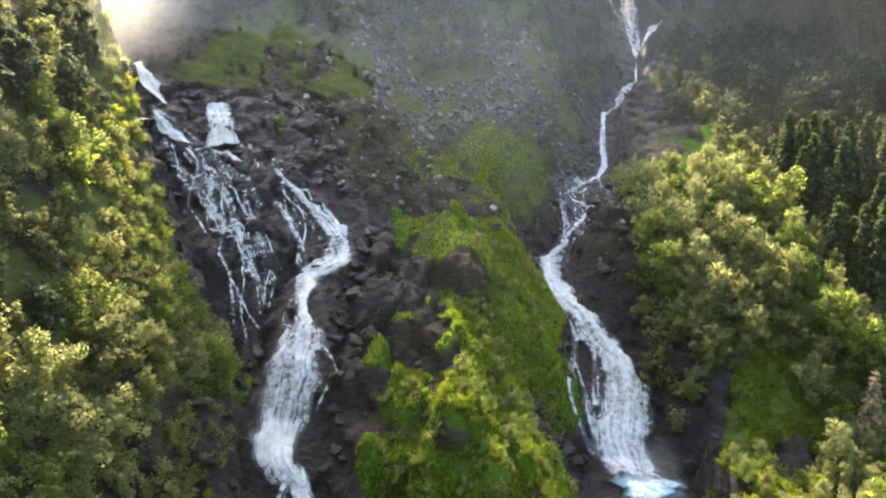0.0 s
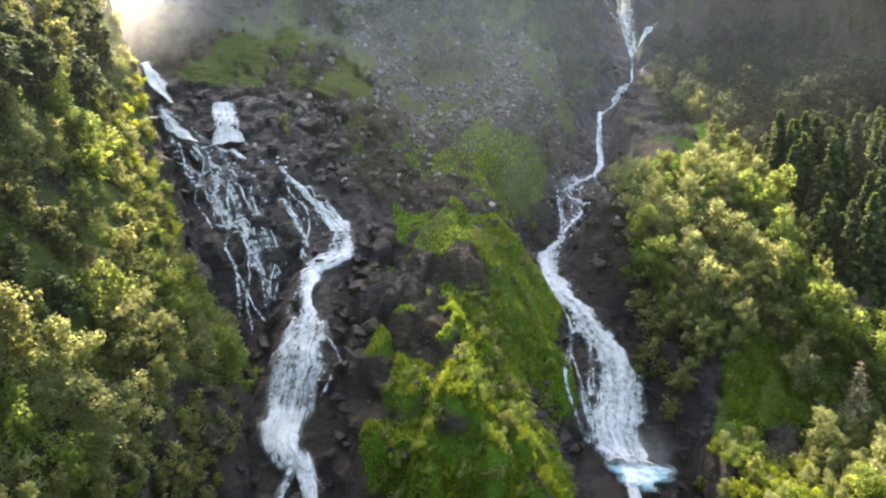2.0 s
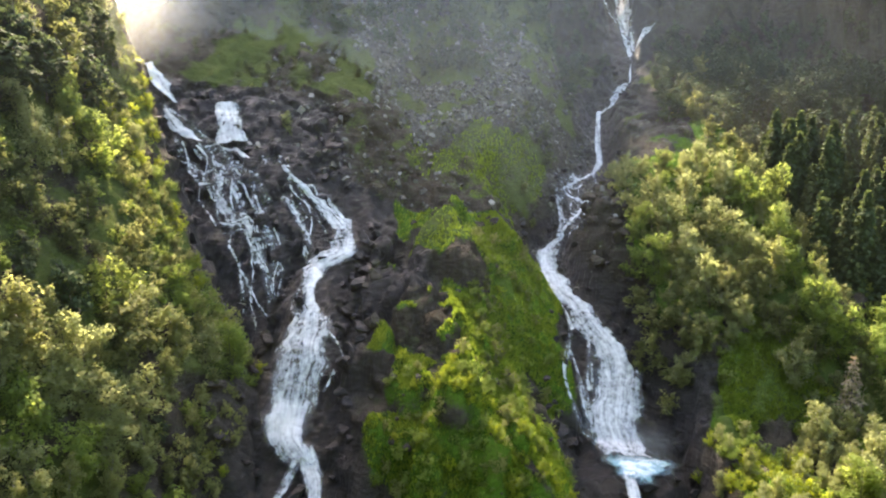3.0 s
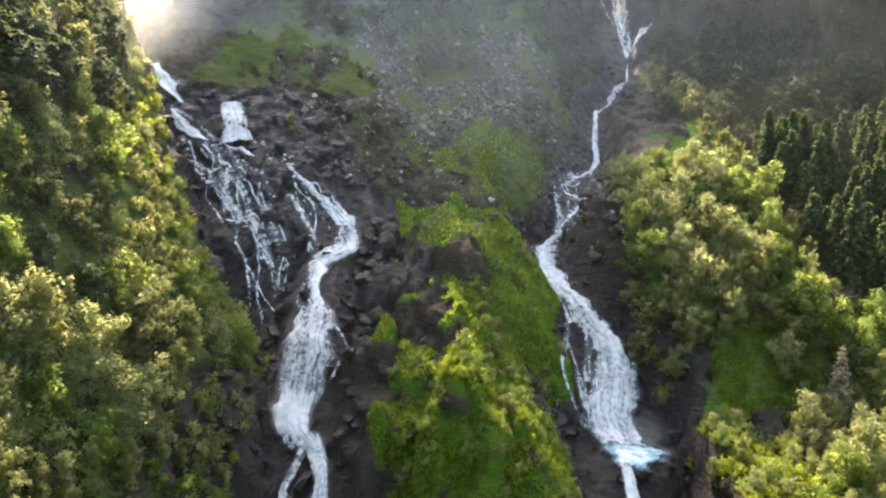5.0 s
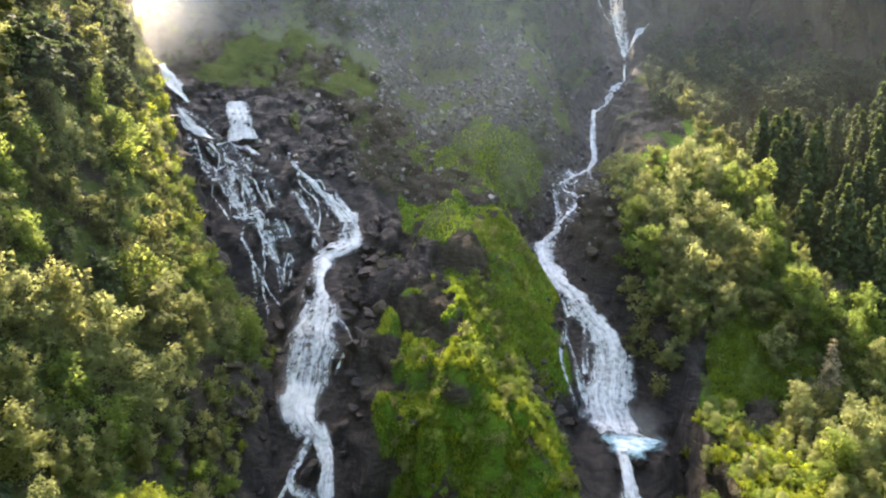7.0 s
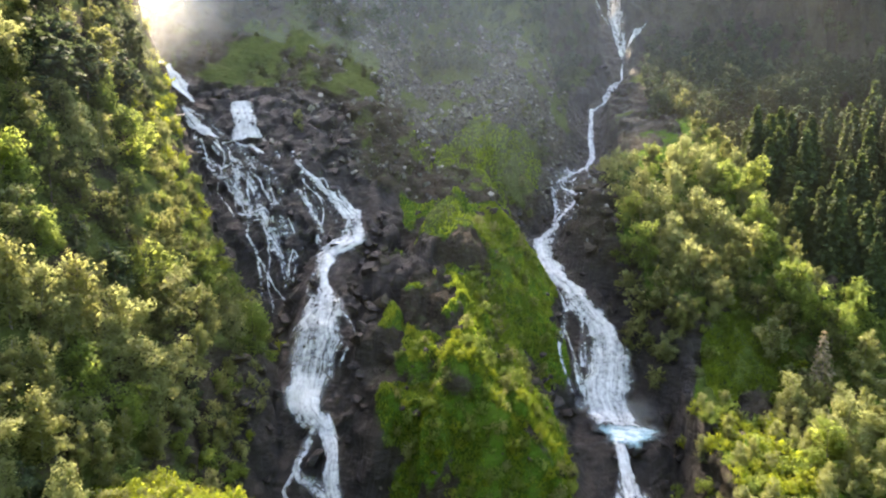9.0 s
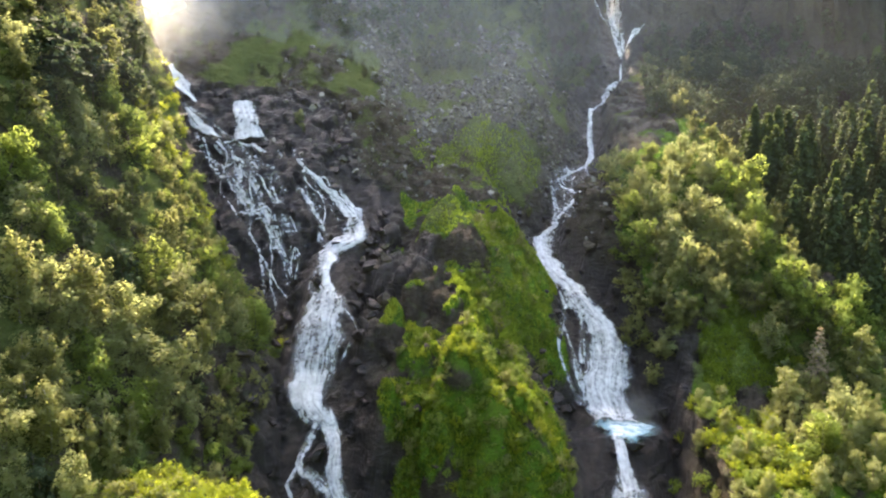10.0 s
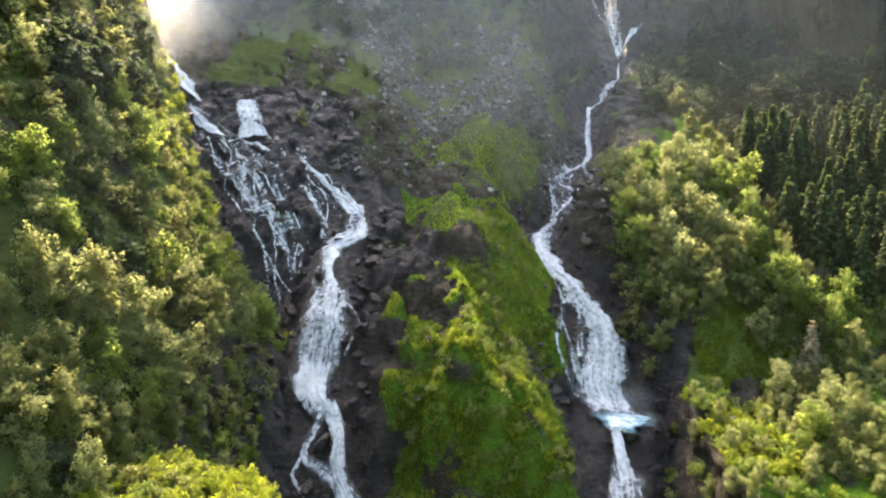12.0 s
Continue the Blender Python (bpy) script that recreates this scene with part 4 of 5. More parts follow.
for k, (line, count) in enumerate([
        ([(-66.0, 144.5, 1.6), (-61.0, 141.5, 2.6), (-56.0, 137.5, 3.2), (-51.5, 133.8, 3.4), (-47.0, 130.5, 3.0), (-43.0, 126.5, 2.8), (-40.5, 122.0, 2.4), (-39.5, 117.5, 2.2)], 4),
        ([(-60.0, 144.6, 1.4), (-57.0, 143.6, 1.8), (-52.0, 140.2, 2.6), (-47.0, 137.0, 2.4), (-43.0, 133.5, 2.0), (-40.0, 129.5, 2.4), (-37.5, 126.0, 2.6), (-36.5, 122.0, 2.2)], 3),
        ([(-44.0, 132.5, 1.8), (-40.5, 129.8, 2.8), (-37.5, 126.6, 2.8), (-35.8, 123.0, 2.2)], 2),
        ([(-38.0, 137.4, 1.6), (-34.0, 134.6, 2.2), (-31.0, 131.5, 2.2), (-29.5, 127.5, 2.2)], 3),
        ([(-38.6, 139.0, 1.0), (-33.0, 137.2, 1.6), (-28.5, 135.4, 2.8), (-25.0, 132.5, 2.8)], 3),
        ([(43.0, 175.0, 3.0), (39.5, 168.0, 4.4), (37.5, 161.0, 4.2), (34.5, 156.0, 3.0)], 2)]):
    lace(line, count, 200 + 20 * k)


def pool(x, y, z, rx, ry, label):
    verts, faces = [(x, y, z + 0.25)], []
    rings, n = 10, 48
    for r in range(1, rings + 1):
        for k in range(n):
            w = 2 * math.pi * k / n
            edge = 1 + 0.16 * math.sin(3 * w + 1) + 0.09 * math.sin(7 * w)
            px, py = x + rx * edge * r / rings * math.cos(w), y + ry * edge * r / rings * math.sin(w)
            verts.append((px, py, z + 0.25 * float(grain(px / 1.5, py / 1.5, 0.0, 3)) * (1 - 0.5 * r / rings)))
    for k in range(n):
        faces.append((0, 1 + k, 1 + (k + 1) % n))
        for r in range(rings - 1):
            a, b = 1 + r * n + k, 1 + r * n + (k + 1) % n
            faces.append((a, a + n, b + n, b))
    mesh = mesh_of("plunge_pool", verts, faces, POOL_WATER)
    number(mesh, "edge", [0.0] + [r / rings for r in range(1, rings + 1) for _ in range(n)])
    return tagged(new("plunge_pool", mesh), label, "pool", kind="structure")


pool(39.0, 106.6, 5.7, 7.6, 7.0, "pale blue-green plunge pool white with foam")

# ---- trees and bushes ----
def ground_at(x, y):
    return float(lookup(HEIGHT, x, y))


def bank_gap(x, y):
    return float(lookup(BANK, x, y))


def slab(x, y):
    return float(lookup(SLAB, x, y))


def planted(src, x, y, size, rng, group, sink=0.3):
    m = Matrix.Translation((x, y, ground_at(x, y) - sink)) @ Matrix.Rotation(float(rng.uniform(0, 6.28)), 4, "Z") @ Matrix.Rotation(float(rng.normal(0, 0.05)), 4, "X")
    ob = copy_thing(src, m)
    k = size * float(rng.uniform(0.75, 1.3))
    ob.scale = (k * float(rng.uniform(0.9, 1.1)), k, k * float(rng.uniform(0.92, 1.1)))
    return tagged(ob, group=group)


BIRCHES = [broadleaf("birch_tree", 100 + k, 9.0, 2.6, 0.08, 120, 32, 0.27, BIRCH_LEAF, BIRCH_BARK, "birch with olive green leaves lit from behind", wide=0.35) for k in range(3)]
PALES = [broadleaf("willow_tree", 120 + k, 8.5, 2.9, 0.05, 125, 32, 0.27, PALE_LEAF, DARK_BARK, "pale grey-green willow with a feathery crown", wide=0.42, stems=2) for k in range(3)]
FRESH = [broadleaf("alder_tree", 140 + k, 8.0, 2.7, 0.05, 120, 32, 0.27, FRESH_LEAF, DARK_BARK, "fresh green alder with dense foliage", wide=0.35, stems=2) for k in range(3)]
DULLS = [broadleaf("shaded_birch", 150 + k, 9.0, 2.9, 0.04, 75, 26, 0.40, HALF_SHADED_LEAF, DARK_BARK, "birch with half shade put into its dull green leaves", wide=0.38) for k in range(3)]
DARKS = [broadleaf("mountain_birch", 160 + k, 9.0, 3.0, 0.04, 50, 20, 0.62, SHADED_LEAF, DARK_BARK, "birch with the mountain's shade put into its dark green leaves", wide=0.4) for k in range(2)]
SLOPES = [broadleaf("slope_birch", 165 + k, 5.0, 2.2, 0.04, 34, 20, 0.5, SHADED_LEAF, DARK_BARK, "small birch high on the slope, leaves coloured dark for shade", wide=0.4) for k in range(2)]
SCRUBS = [broadleaf("dwarf_birch", 170 + k, 4.5, 2.2, 0.04, 28, 18, 0.45, SCRUB_LEAF, DARK_BARK, "grey-green dwarf birch on the upper slope", "bush", stems=2) for k in range(2)]
BUSHES = [broadleaf("bush", 180 + k, 2.6, 1.9, 0.02, 34, 22, 0.27, FRESH_LEAF, DARK_BARK, "low bright green bush on the slope", "bush", stems=3) for k in range(2)]
LIMES = [broadleaf("hazel_bush", 190 + k, 2.6, 2.0, 0.02, 44, 26, 0.21, LIME_LEAF, DARK_BARK, "sunlit yellow-green bush on the bank", "bush", stems=3) for k in range(2)]
OLIVES = [broadleaf("birch_scrub", 200 + k, 3.0, 1.9, 0.02, 36, 22, 0.27, BIRCH_LEAF, DARK_BARK, "olive green birch scrub beside the water", "bush", stems=3) for k in range(2)]
SPRUCES = [conifer("spruce_tree", 220 + k, 14.0, 2.7, 34, NEEDLE, "tall dark green spruce in a dense stand") for k in range(3)]
DEAD = conifer("dead_spruce", 230, 9.0, 2.2, 15, DEAD_NEEDLE, "dry brown dead spruce among green trees", 0.1, True, 0.026)
SOURCES = BIRCHES + PALES + FRESH + DULLS + DARKS + SLOPES + SCRUBS + BUSHES + LIMES + OLIVES + SPRUCES + [DEAD]

# the trees that stand out of the woods: x, y, height
LEFT_FRESH = [(-64.5, 94.0, 8.5), (-59.7, 96.4, 11.9), (-59.4, 67.6, 9.3), (-58.6, 76.7, 5.6), (-51.5, 83.0, 11.2), (-39.6, 100.7, 12.2), (-50.9, 62.5, 11.2), (-62.4, 70.4, 7.9), (-47.3, 66.8, 8.7), (-62.8, 95.9, 9.2), (-58.8, 70.0, 6.4), (-47.7, 97.2, 8.5), (-64.0, 66.8, 9.9), (-64.3, 75.2, 9.0)]
LEFT_PALE = [(-65.3, 85.2, 9.2), (-62.0, 84.2, 11.0), (-56.0, 61.9, 12.0), (-54.0, 67.8, 12.6), (-50.8, 72.2, 12.5), (-48.9, 71.2, 12.5), (-48.1, 87.3, 11.7), (-44.9, 90.8, 10.1), (-42.4, 96.3, 8.6), (-46.2, 71.0, 12.0), (-45.7, 77.9, 9.9), (-53.1, 57.9, 9.8),
             (-43.3, 76.0, 8.8), (-51.5, 57.2, 7.7), (-48.8, 60.3, 8.8), (-61.1, 89.0, 9.6), (-54.6, 63.9, 10.5), (-51.0, 67.3, 11.0), (-61.1, 65.2, 9.8), (-54.5, 50.1, 9.8), (-53.1, 48.7, 9.6), (-51.0, 47.0, 7.6), (-69.7, 79.2, 10.2), (-57.7, 59.2, 12.3)]
LEFT_OLIVE = [(-44.4, 84.6, 9.6), (-51.1, 53.6, 10.6), (-48.9, 56.8, 7.7), (-46.6, 63.7, 8.4), (-44.5, 68.5, 8.0), (-46.5, 59.5, 7.5)]
# birches in shade colour, for the dark parts of the left hillside
LEFT_DARK = [(-68.4, 83.2, 11.6), (-67.7, 92.0, 12.7), (-66.6, 100.2, 12.5), (-69.2, 116.4, 12.6), (-66.4, 83.8, 12.6), (-67.4, 77.6, 10.1), (-65.7, 93.1, 11.9), (-64.9, 102.2, 11.8), (-61.0, 80.0, 8.0), (-57.5, 73.5, 8.0), (-54.0, 78.0, 9.0), (-57.0, 88.0, 9.0)]
LEFT_DULL = [(-64.2, 74.7, 11.6), (-48.5, 81.9, 13.0), (-61.8, 75.3, 9.2), (-59.2, 78.9, 8.8), (-56.3, 82.6, 10.1), (-70.5, 104.0, 9.0)]
RIGHT_PALE = [(68.0, 152.0, 13.0), (72.4, 145.7, 13.0), (60.3, 143.4, 13.0), (52.2, 141.5, 13.0), (70.6, 129.8, 13.0), (56.3, 128.5, 13.0), (59.3, 122.5, 13.0), (73.2, 123.9, 13.0), (72.7, 111.9, 10.5), (71.7, 100.9, 11.4), (74.4, 90.2, 13.0), (87.9, 104.4, 13.0), (65.4, 135.7, 13.0), (55.0, 136.8, 13.0)]
RIGHT_FRESH = [(81.7, 144.2, 13.0), (75.1, 143.2, 13.0), (49.6, 128.9, 13.0), (78.9, 123.4, 13.0), (80.1, 117.3, 13.0), (82.6, 113.7, 13.0), (46.2, 136.4, 9.5), (87.7, 110.5, 12.2), (69.4, 87.1, 11.1), (91.8, 113.4, 13.0), (79.2, 133.2, 13.0), (45.7, 134.0, 8.8)]
RIGHT_DULL = [(72.1, 117.2, 9.0), (56.3, 116.5, 8.2), (52.5, 118.3, 8.5), (44.6, 124.2, 8.1), (85.1, 110.1, 12.2), (50.3, 122.3, 11.0), (77.5, 113.9, 9.3), (78.7, 181.5, 11.0), (76.2, 164.1, 11.8), (78.0, 156.9, 12.9), (90.6, 206.6, 12.4)]
STANDING = []


def stand(spots, kinds, tall, rng, group):
    """The marked trees, each of its own height."""
    for k, (x, y, h) in enumerate(spots):
        size = h / tall
        m = Matrix.Translation((x, y, ground_at(x, y) - 0.3)) @ Matrix.Rotation(float(rng.uniform(0, 6.28)), 4, "Z")
        ob = copy_thing(kinds[k % len(kinds)], m)
        wide = size * float(rng.uniform(0.85, 1.1))
        ob.scale = (wide, wide, size)
        tagged(ob, group=group)
        STANDING.append((x, y, 0.33 * h if x < 0 else 0.24 * h))


rng = np.random.default_rng(5)
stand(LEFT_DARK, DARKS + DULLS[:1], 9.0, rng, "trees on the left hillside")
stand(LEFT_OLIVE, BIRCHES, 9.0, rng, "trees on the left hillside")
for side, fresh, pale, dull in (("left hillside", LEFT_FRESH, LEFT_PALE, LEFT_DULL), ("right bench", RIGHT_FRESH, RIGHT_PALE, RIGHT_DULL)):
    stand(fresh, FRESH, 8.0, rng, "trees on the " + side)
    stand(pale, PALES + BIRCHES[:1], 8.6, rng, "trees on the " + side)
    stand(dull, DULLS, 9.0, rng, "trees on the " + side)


def wood(rng, count, box, gap, allow, choose, group):
    """Plants up to count trees in box = x0, x1, y0, y1, at least gap apart."""
    x0, x1, y0, y1 = box
    taken = []
    for _ in range(count * 14):
        if len(taken) >= count:
            break
        x, y = float(rng.uniform(x0, x1)), float(rng.uniform(y0, y1))
        if not allow(x, y) or any((x - a) ** 2 + (y - b) ** 2 < gap * gap for a, b in taken):
            continue
        if any((x - a) ** 2 + (y - b) ** 2 < r * r for a, b, r in STANDING):
            continue
        taken.append((x, y))
        kinds, size = choose(x, y)
        planted(kinds[int(rng.integers(len(kinds)))], x, y, size, rng, group)


rng = np.random.default_rng(7)


def left_kind(x, y):
    r, edge = rng.random(), bank_gap(x, y)
    if slab(x + 7, y) > 0.1 or edge < 8 or (x > -45 and 44 < y < 68):
        return (LIMES + LIMES + BUSHES + OLIVES, 1.0)
    if y > 98 and x > -63:
        return (LIMES + BUSHES + OLIVES, 1.3) if r < 0.8 else (FRESH + PALES, 0.55)
    # shade-coloured birches darken the upper hill and the hollows between trees
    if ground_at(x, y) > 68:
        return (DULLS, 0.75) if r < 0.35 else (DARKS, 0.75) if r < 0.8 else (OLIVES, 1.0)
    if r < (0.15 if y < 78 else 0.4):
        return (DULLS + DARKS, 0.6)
    if r < 0.65:
        return (BIRCHES + PALES, 0.75 if y < 78 else 0.6)
    return (OLIVES + BUSHES, 1.3) if r < 0.85 else (FRESH, 0.6)


def right_kind(x, y):
    r = rng.random()
    if y < 112:
        return (LIMES + BUSHES + BUSHES, 1.0) if r < (0.45 if x < 68 else 0.12) else ((PALES, 0.55) if r < 0.75 else (BIRCHES, 0.55))
    if x < 54:
        return (OLIVES, 1.5)
    if r < 0.3:
        return (DULLS, 0.8)
    return (PALES, 0.8) if r < 0.55 else ((FRESH, 0.75) if r < 0.75 else (BIRCHES, 0.85))


wood(rng, 270, (-100, -26, 36, 136), 3.2, lambda x, y: bank_gap(x, y) > (10.0 if 66 < y < 97 else 4.5) and slab(x, y) < 0.1 and -14 < ground_at(x, y) < 118 and x > -0.8 * y - 22 and not (x > -46 and y < 46), left_kind, "trees on the left hillside")
wood(rng, 190, (45, 118, 76, 158), 3.2, lambda x, y: bank_gap(x, y) > 2.5 and not (x < 57 and 105 < y < 116) and ((x - 66) / 9) ** 2 + ((y - 110) / 9) ** 2 > 1 and x < 87 + 1.3 * max(0, 116 - y) and x < 0.75 * y + 20, right_kind, "trees beside the right fall")
wood(rng, 70, (43, 74, 116, 134), 2.3, lambda x, y: bank_gap(x, y) > 1.5 and (x < 56 or y > 121), lambda x, y: (OLIVES, 1.6) if x < 50 else (BIRCHES + PALES, 0.8), "trees beside the right fall")
wood(rng, 80, (58, 112, 104, 124), 2.2, lambda x, y: ((x - 66) / 7) ** 2 + ((y - 109) / 8) ** 2 > 1 and (x - 80) ** 2 + (y - 104) ** 2 > 20 and (y > 110 or x > 70), lambda x, y: (OLIVES + BUSHES + BUSHES, 0.9) if rng.random() < 0.65 else (FRESH + PALES, 0.55), "undergrowth on the bench")
wood(rng, 60, (51, 84, 82, 103), 2.3, lambda x, y: (x - 65) ** 2 + (y - 105) ** 2 > 16, lambda x, y: (LIMES + BUSHES, 1.25) if x < 66 else (PALES + BIRCHES, 0.6), "sunlit bushes on the bench")
wood(rng, 44, (-47, -26, 48, 64), 1.7, lambda x, y: ground_at(x, y) > 8, lambda x, y: (LIMES, 1.0), "sunlit bushes on the spur")
wood(rng, 170, (84, 160, 116, 169), 2.7, lambda x, y: x > 0.506 * (y + 11) + 2 and x > 89 + 0.5 * max(0, 134 - y), lambda x, y: (SPRUCES, 1.22), "spruces")
# upper slope's birches carry its shade in their leaf colour
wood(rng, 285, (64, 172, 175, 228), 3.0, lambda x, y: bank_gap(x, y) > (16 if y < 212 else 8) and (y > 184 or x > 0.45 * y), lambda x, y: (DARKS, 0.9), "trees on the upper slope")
wood(rng, 185, (-88, 56, 160, 228), 2.0, lambda x, y: float(grain(x / 8, y / 8, 0.0, 45)) > 0.12 and bank_gap(x, y) > 6 and slab(x, y) < 0.1 and lookup(SCREE, x, y) < 0.35 and (x < -18 or y > 196 or x > 26) and x > -0.48 * y - 2, lambda x, y: (SCRUBS, (0.3 if x < 0 else 0.4) + (0.3 if x < 0 else 0.5) * rng.random()), "scrub on the upper slope")
wood(rng, 210, (-12, 27, 78, 134), 1.6, lambda x, y: bank_gap(x, y) > 3.5 and (x > 5 or y < 100) and lookup(COVER, x, y) > 0.42, lambda x, y: (BUSHES + BUSHES + OLIVES, (0.4 if y > 100 else 0.55) + 0.45 * rng.random()) if rng.random() < (0.97 if y > 100 else 0.75) else (LIMES, 0.65), "bushes on the middle ridge")
wood(rng, 110, (-26, 34, 158, 206), 2.6, lambda x, y: bank_gap(x, y) > 5 and slab(x, y) < 0.1 and lookup(SCREE, x, y) > 0.3 and float(grain(x / 9, y / 9, 0.0, 44)) > -0.25, lambda x, y: (SCRUBS, 0.28 + 0.3 * rng.random()), "low scrub among the scree")
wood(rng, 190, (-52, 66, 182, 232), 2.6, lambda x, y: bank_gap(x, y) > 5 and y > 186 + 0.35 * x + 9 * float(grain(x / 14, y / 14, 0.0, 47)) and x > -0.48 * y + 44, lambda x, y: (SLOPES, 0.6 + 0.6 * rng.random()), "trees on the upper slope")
wood(rng, 70, (-70, -44, 98, 130), 1.7, lambda x, y: slab(x, y) < 0.1 and bank_gap(x, y) > 5 and ground_at(x, y) < 100, lambda x, y: (LIMES + BUSHES + OLIVES, 0.8), "undergrowth on the left hillside")
wood(rng, 26, (-47, -36, 76, 97), 2.0, lambda x, y: bank_gap(x, y) > 3.0, lambda x, y: (OLIVES + OLIVES + BUSHES, 0.8) if rng.random() < 0.8 else (LIMES, 0.6), "bushes on the rock face")
wood(rng, 46, (-8, 22, 78, 95), 1.6, lambda x, y: bank_gap(x, y) > 3.0, lambda x, y: (LIMES + BUSHES + BUSHES, 0.75), "sunlit bushes on the middle ridge")
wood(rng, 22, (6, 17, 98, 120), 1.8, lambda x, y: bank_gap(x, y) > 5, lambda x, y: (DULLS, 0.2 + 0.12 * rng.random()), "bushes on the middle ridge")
wood(rng, 230, (-72, -36, 46, 112), 1.7, lambda x, y: bank_gap(x, y) > 7 and slab(x, y) < 0.1 and x > -0.8 * y - 12, lambda x, y: (OLIVES + BUSHES, 0.9) if rng.random() < 0.6 else (DULLS, 0.35), "undergrowth on the left hillside")
for x, y, size in ((2.8, 91.0, 1.1), (4.2, 90.6, 0.9), (17.0, 91.0, 0.8), (18.6, 88.5, 0.9), (15.5, 86.5, 0.8), (11.5, 88.0, 0.7), (75.1, 188.4, 0.9), (76.6, 188.8, 0.7), (14.0, 93.5, 0.8)):
    planted(LIMES[0], x, y, size, rng, "sunlit bushes on the middle ridge" if x < 60 else "trees on the upper slope")
for x, y, size, kinds in ((-41.0, 149.0, 0.5, PALES), (-39.5, 147.2, 0.42, PALES), (22.0, 157.0, 0.45, PALES), (24.5, 155.0, 0.35, PALES), (28.7, 172.0, 1.3, SCRUBS), (31.5, 170.0, 1.1, SCRUBS), (26.0, 175.0, 1.0, SCRUBS),
                          (-13.0, 143.0, 0.7, SCRUBS), (-10.0, 146.0, 0.6, SCRUBS), (-15.5, 139.5, 0.6, SCRUBS), (-52.0, 158.0, 0.35, PALES)):
    planted(kinds[0], x, y, size, rng, "scrub on the upper slope")
dead = copy_thing(DEAD, Matrix.Translation((80.4, 106.0, ground_at(80.4, 106.0) - 0.3)))
dead.scale = (1.5, 1.5, 1.45)
for src in SOURCES:
    for part_ob in (*src.children_recursive, src):
        bpy.data.objects.remove(part_ob)

# ---- boulders: angular blocks beside the streams and below the slabs ----
STONES = [stone_mesh("boulder", 300 + k, WET_SHADED_STONE) for k in range(5)]
DRY_STONES = [stone_mesh("boulder", 320 + k, DRY_STONE) for k in range(5)]


def boulder(x, y, size, meshes, rng, label, group, up=0.15):
    ob = new("boulder", meshes[int(rng.integers(len(meshes)))])
    k = Matrix.Diagonal((size * float(rng.uniform(0.8, 1.35)), size * float(rng.uniform(0.8, 1.2)), size * float(rng.uniform(0.55, 0.95)), 1))
    turn = Euler((float(rng.normal(0, 0.35)), float(rng.normal(0, 0.35)), float(rng.uniform(0, 6.28)))).to_matrix().to_4x4()
    ob.matrix_world = Matrix.Translation((x, y, ground_at(x, y) + up * size)) @ turn @ k
    return tagged(ob, label, "boulder", group)


rng = np.random.default_rng(21)
boulder(-30.0, 114.6, 1.7, STONES, rng, "black wet boulder splitting the waterfall", "rocks in the falls", 0.6)
boulder(-25.3, 89.8, 2.4, STONES, rng, "large black boulder dividing the lower fall", "rocks in the falls", 0.6)
boulder(-27.1, 85.6, 2.2, STONES, rng, "black wet boulder below the divided fall", "rocks in the falls", 0.3)
boulder(-23.4, 84.6, 2.0, STONES, rng, "black wet boulder below the divided fall", "rocks in the falls", 0.2)
boulder(39.2, 100.4, 2.2, STONES, rng, "dark wet boulder at the pool's outlet", "rocks in the falls", 0.3)
boulder(34.0, 99.2, 1.1, STONES, rng, "small dark boulder at the pool's outlet", "rocks in the falls", 0.6)
for table, low, high, count in ((LEFT_STREAM, 84, 136, 38), (RIGHT_STREAM, 84, 180, 54)):
    for _ in range(count):
        y = float(rng.uniform(low, high))
        sx, sz, sw = (float(v) for v in stream_at(table, y))
        side = -1 if rng.random() < 0.45 else 1
        x = sx + side * (sw + float(rng.uniform(-0.6, 5.0)))
        boulder(x, y, float(rng.uniform(0.7, 2.1)), STONES, rng, "angular dark boulder at the water's edge", "boulders along the streams")
for _ in range(22):
    x, y = float(rng.uniform(-9, 20)), float(rng.uniform(80, 106))
    boulder(x, y, float(rng.uniform(0.5, 1.3)), DRY_STONES, rng, "weathered brown block half sunk in turf", "blocks on the ridge", 0.0)
placed = 0
while placed < 45:
    x, y = float(rng.uniform(-75, -16)), float(rng.uniform(114, 158))
    if slab(x, y) > 0.5:
        boulder(x, y, float(rng.uniform(0.8, 2.2)), STONES, rng, "black wet block among the cascade's strands", "blocks in the cascade")
        placed += 1
for cx, cy, r, h in OUTCROPS:
    for _ in range(2):
        x, y = cx + float(rng.normal(0, 0.6 * r)), cy - float(rng.uniform(0.2, 0.9)) * r
        boulder(x, y, float(rng.uniform(0.35, 0.9)), DRY_STONES, rng, "weathered brown block on a rocky knob", "blocks on the ridge", 0.0)


for x0, x1, y0, y1, count, least, most in ((58, 68, 204, 224, 14, 1.2, 3.0), (31, 47, 133, 164, 46, 1.0, 2.6), (-21, -14, 103, 134, 30, 1.1, 2.6), (-40, -31, 88, 116, 16, 1.0, 2.4), (21, 30, 100, 135, 16, 0.9, 2.2), (-14, 18, 136, 150, 10, 0.8, 1.8)):
    for _ in range(count):
        x, y = float(rng.uniform(x0, x1)), float(rng.uniform(y0, y1))
        size = float(rng.uniform(least, most))
        if bank_gap(x, y) > 0.3 * size:
            boulder(x, y, size, STONES if bank_gap(x, y) < (1.5 if x > 30 and y < 180 else 7) else DRY_STONES, rng, "big angular dark block beside the stream", "boulders along the streams", 0.05)


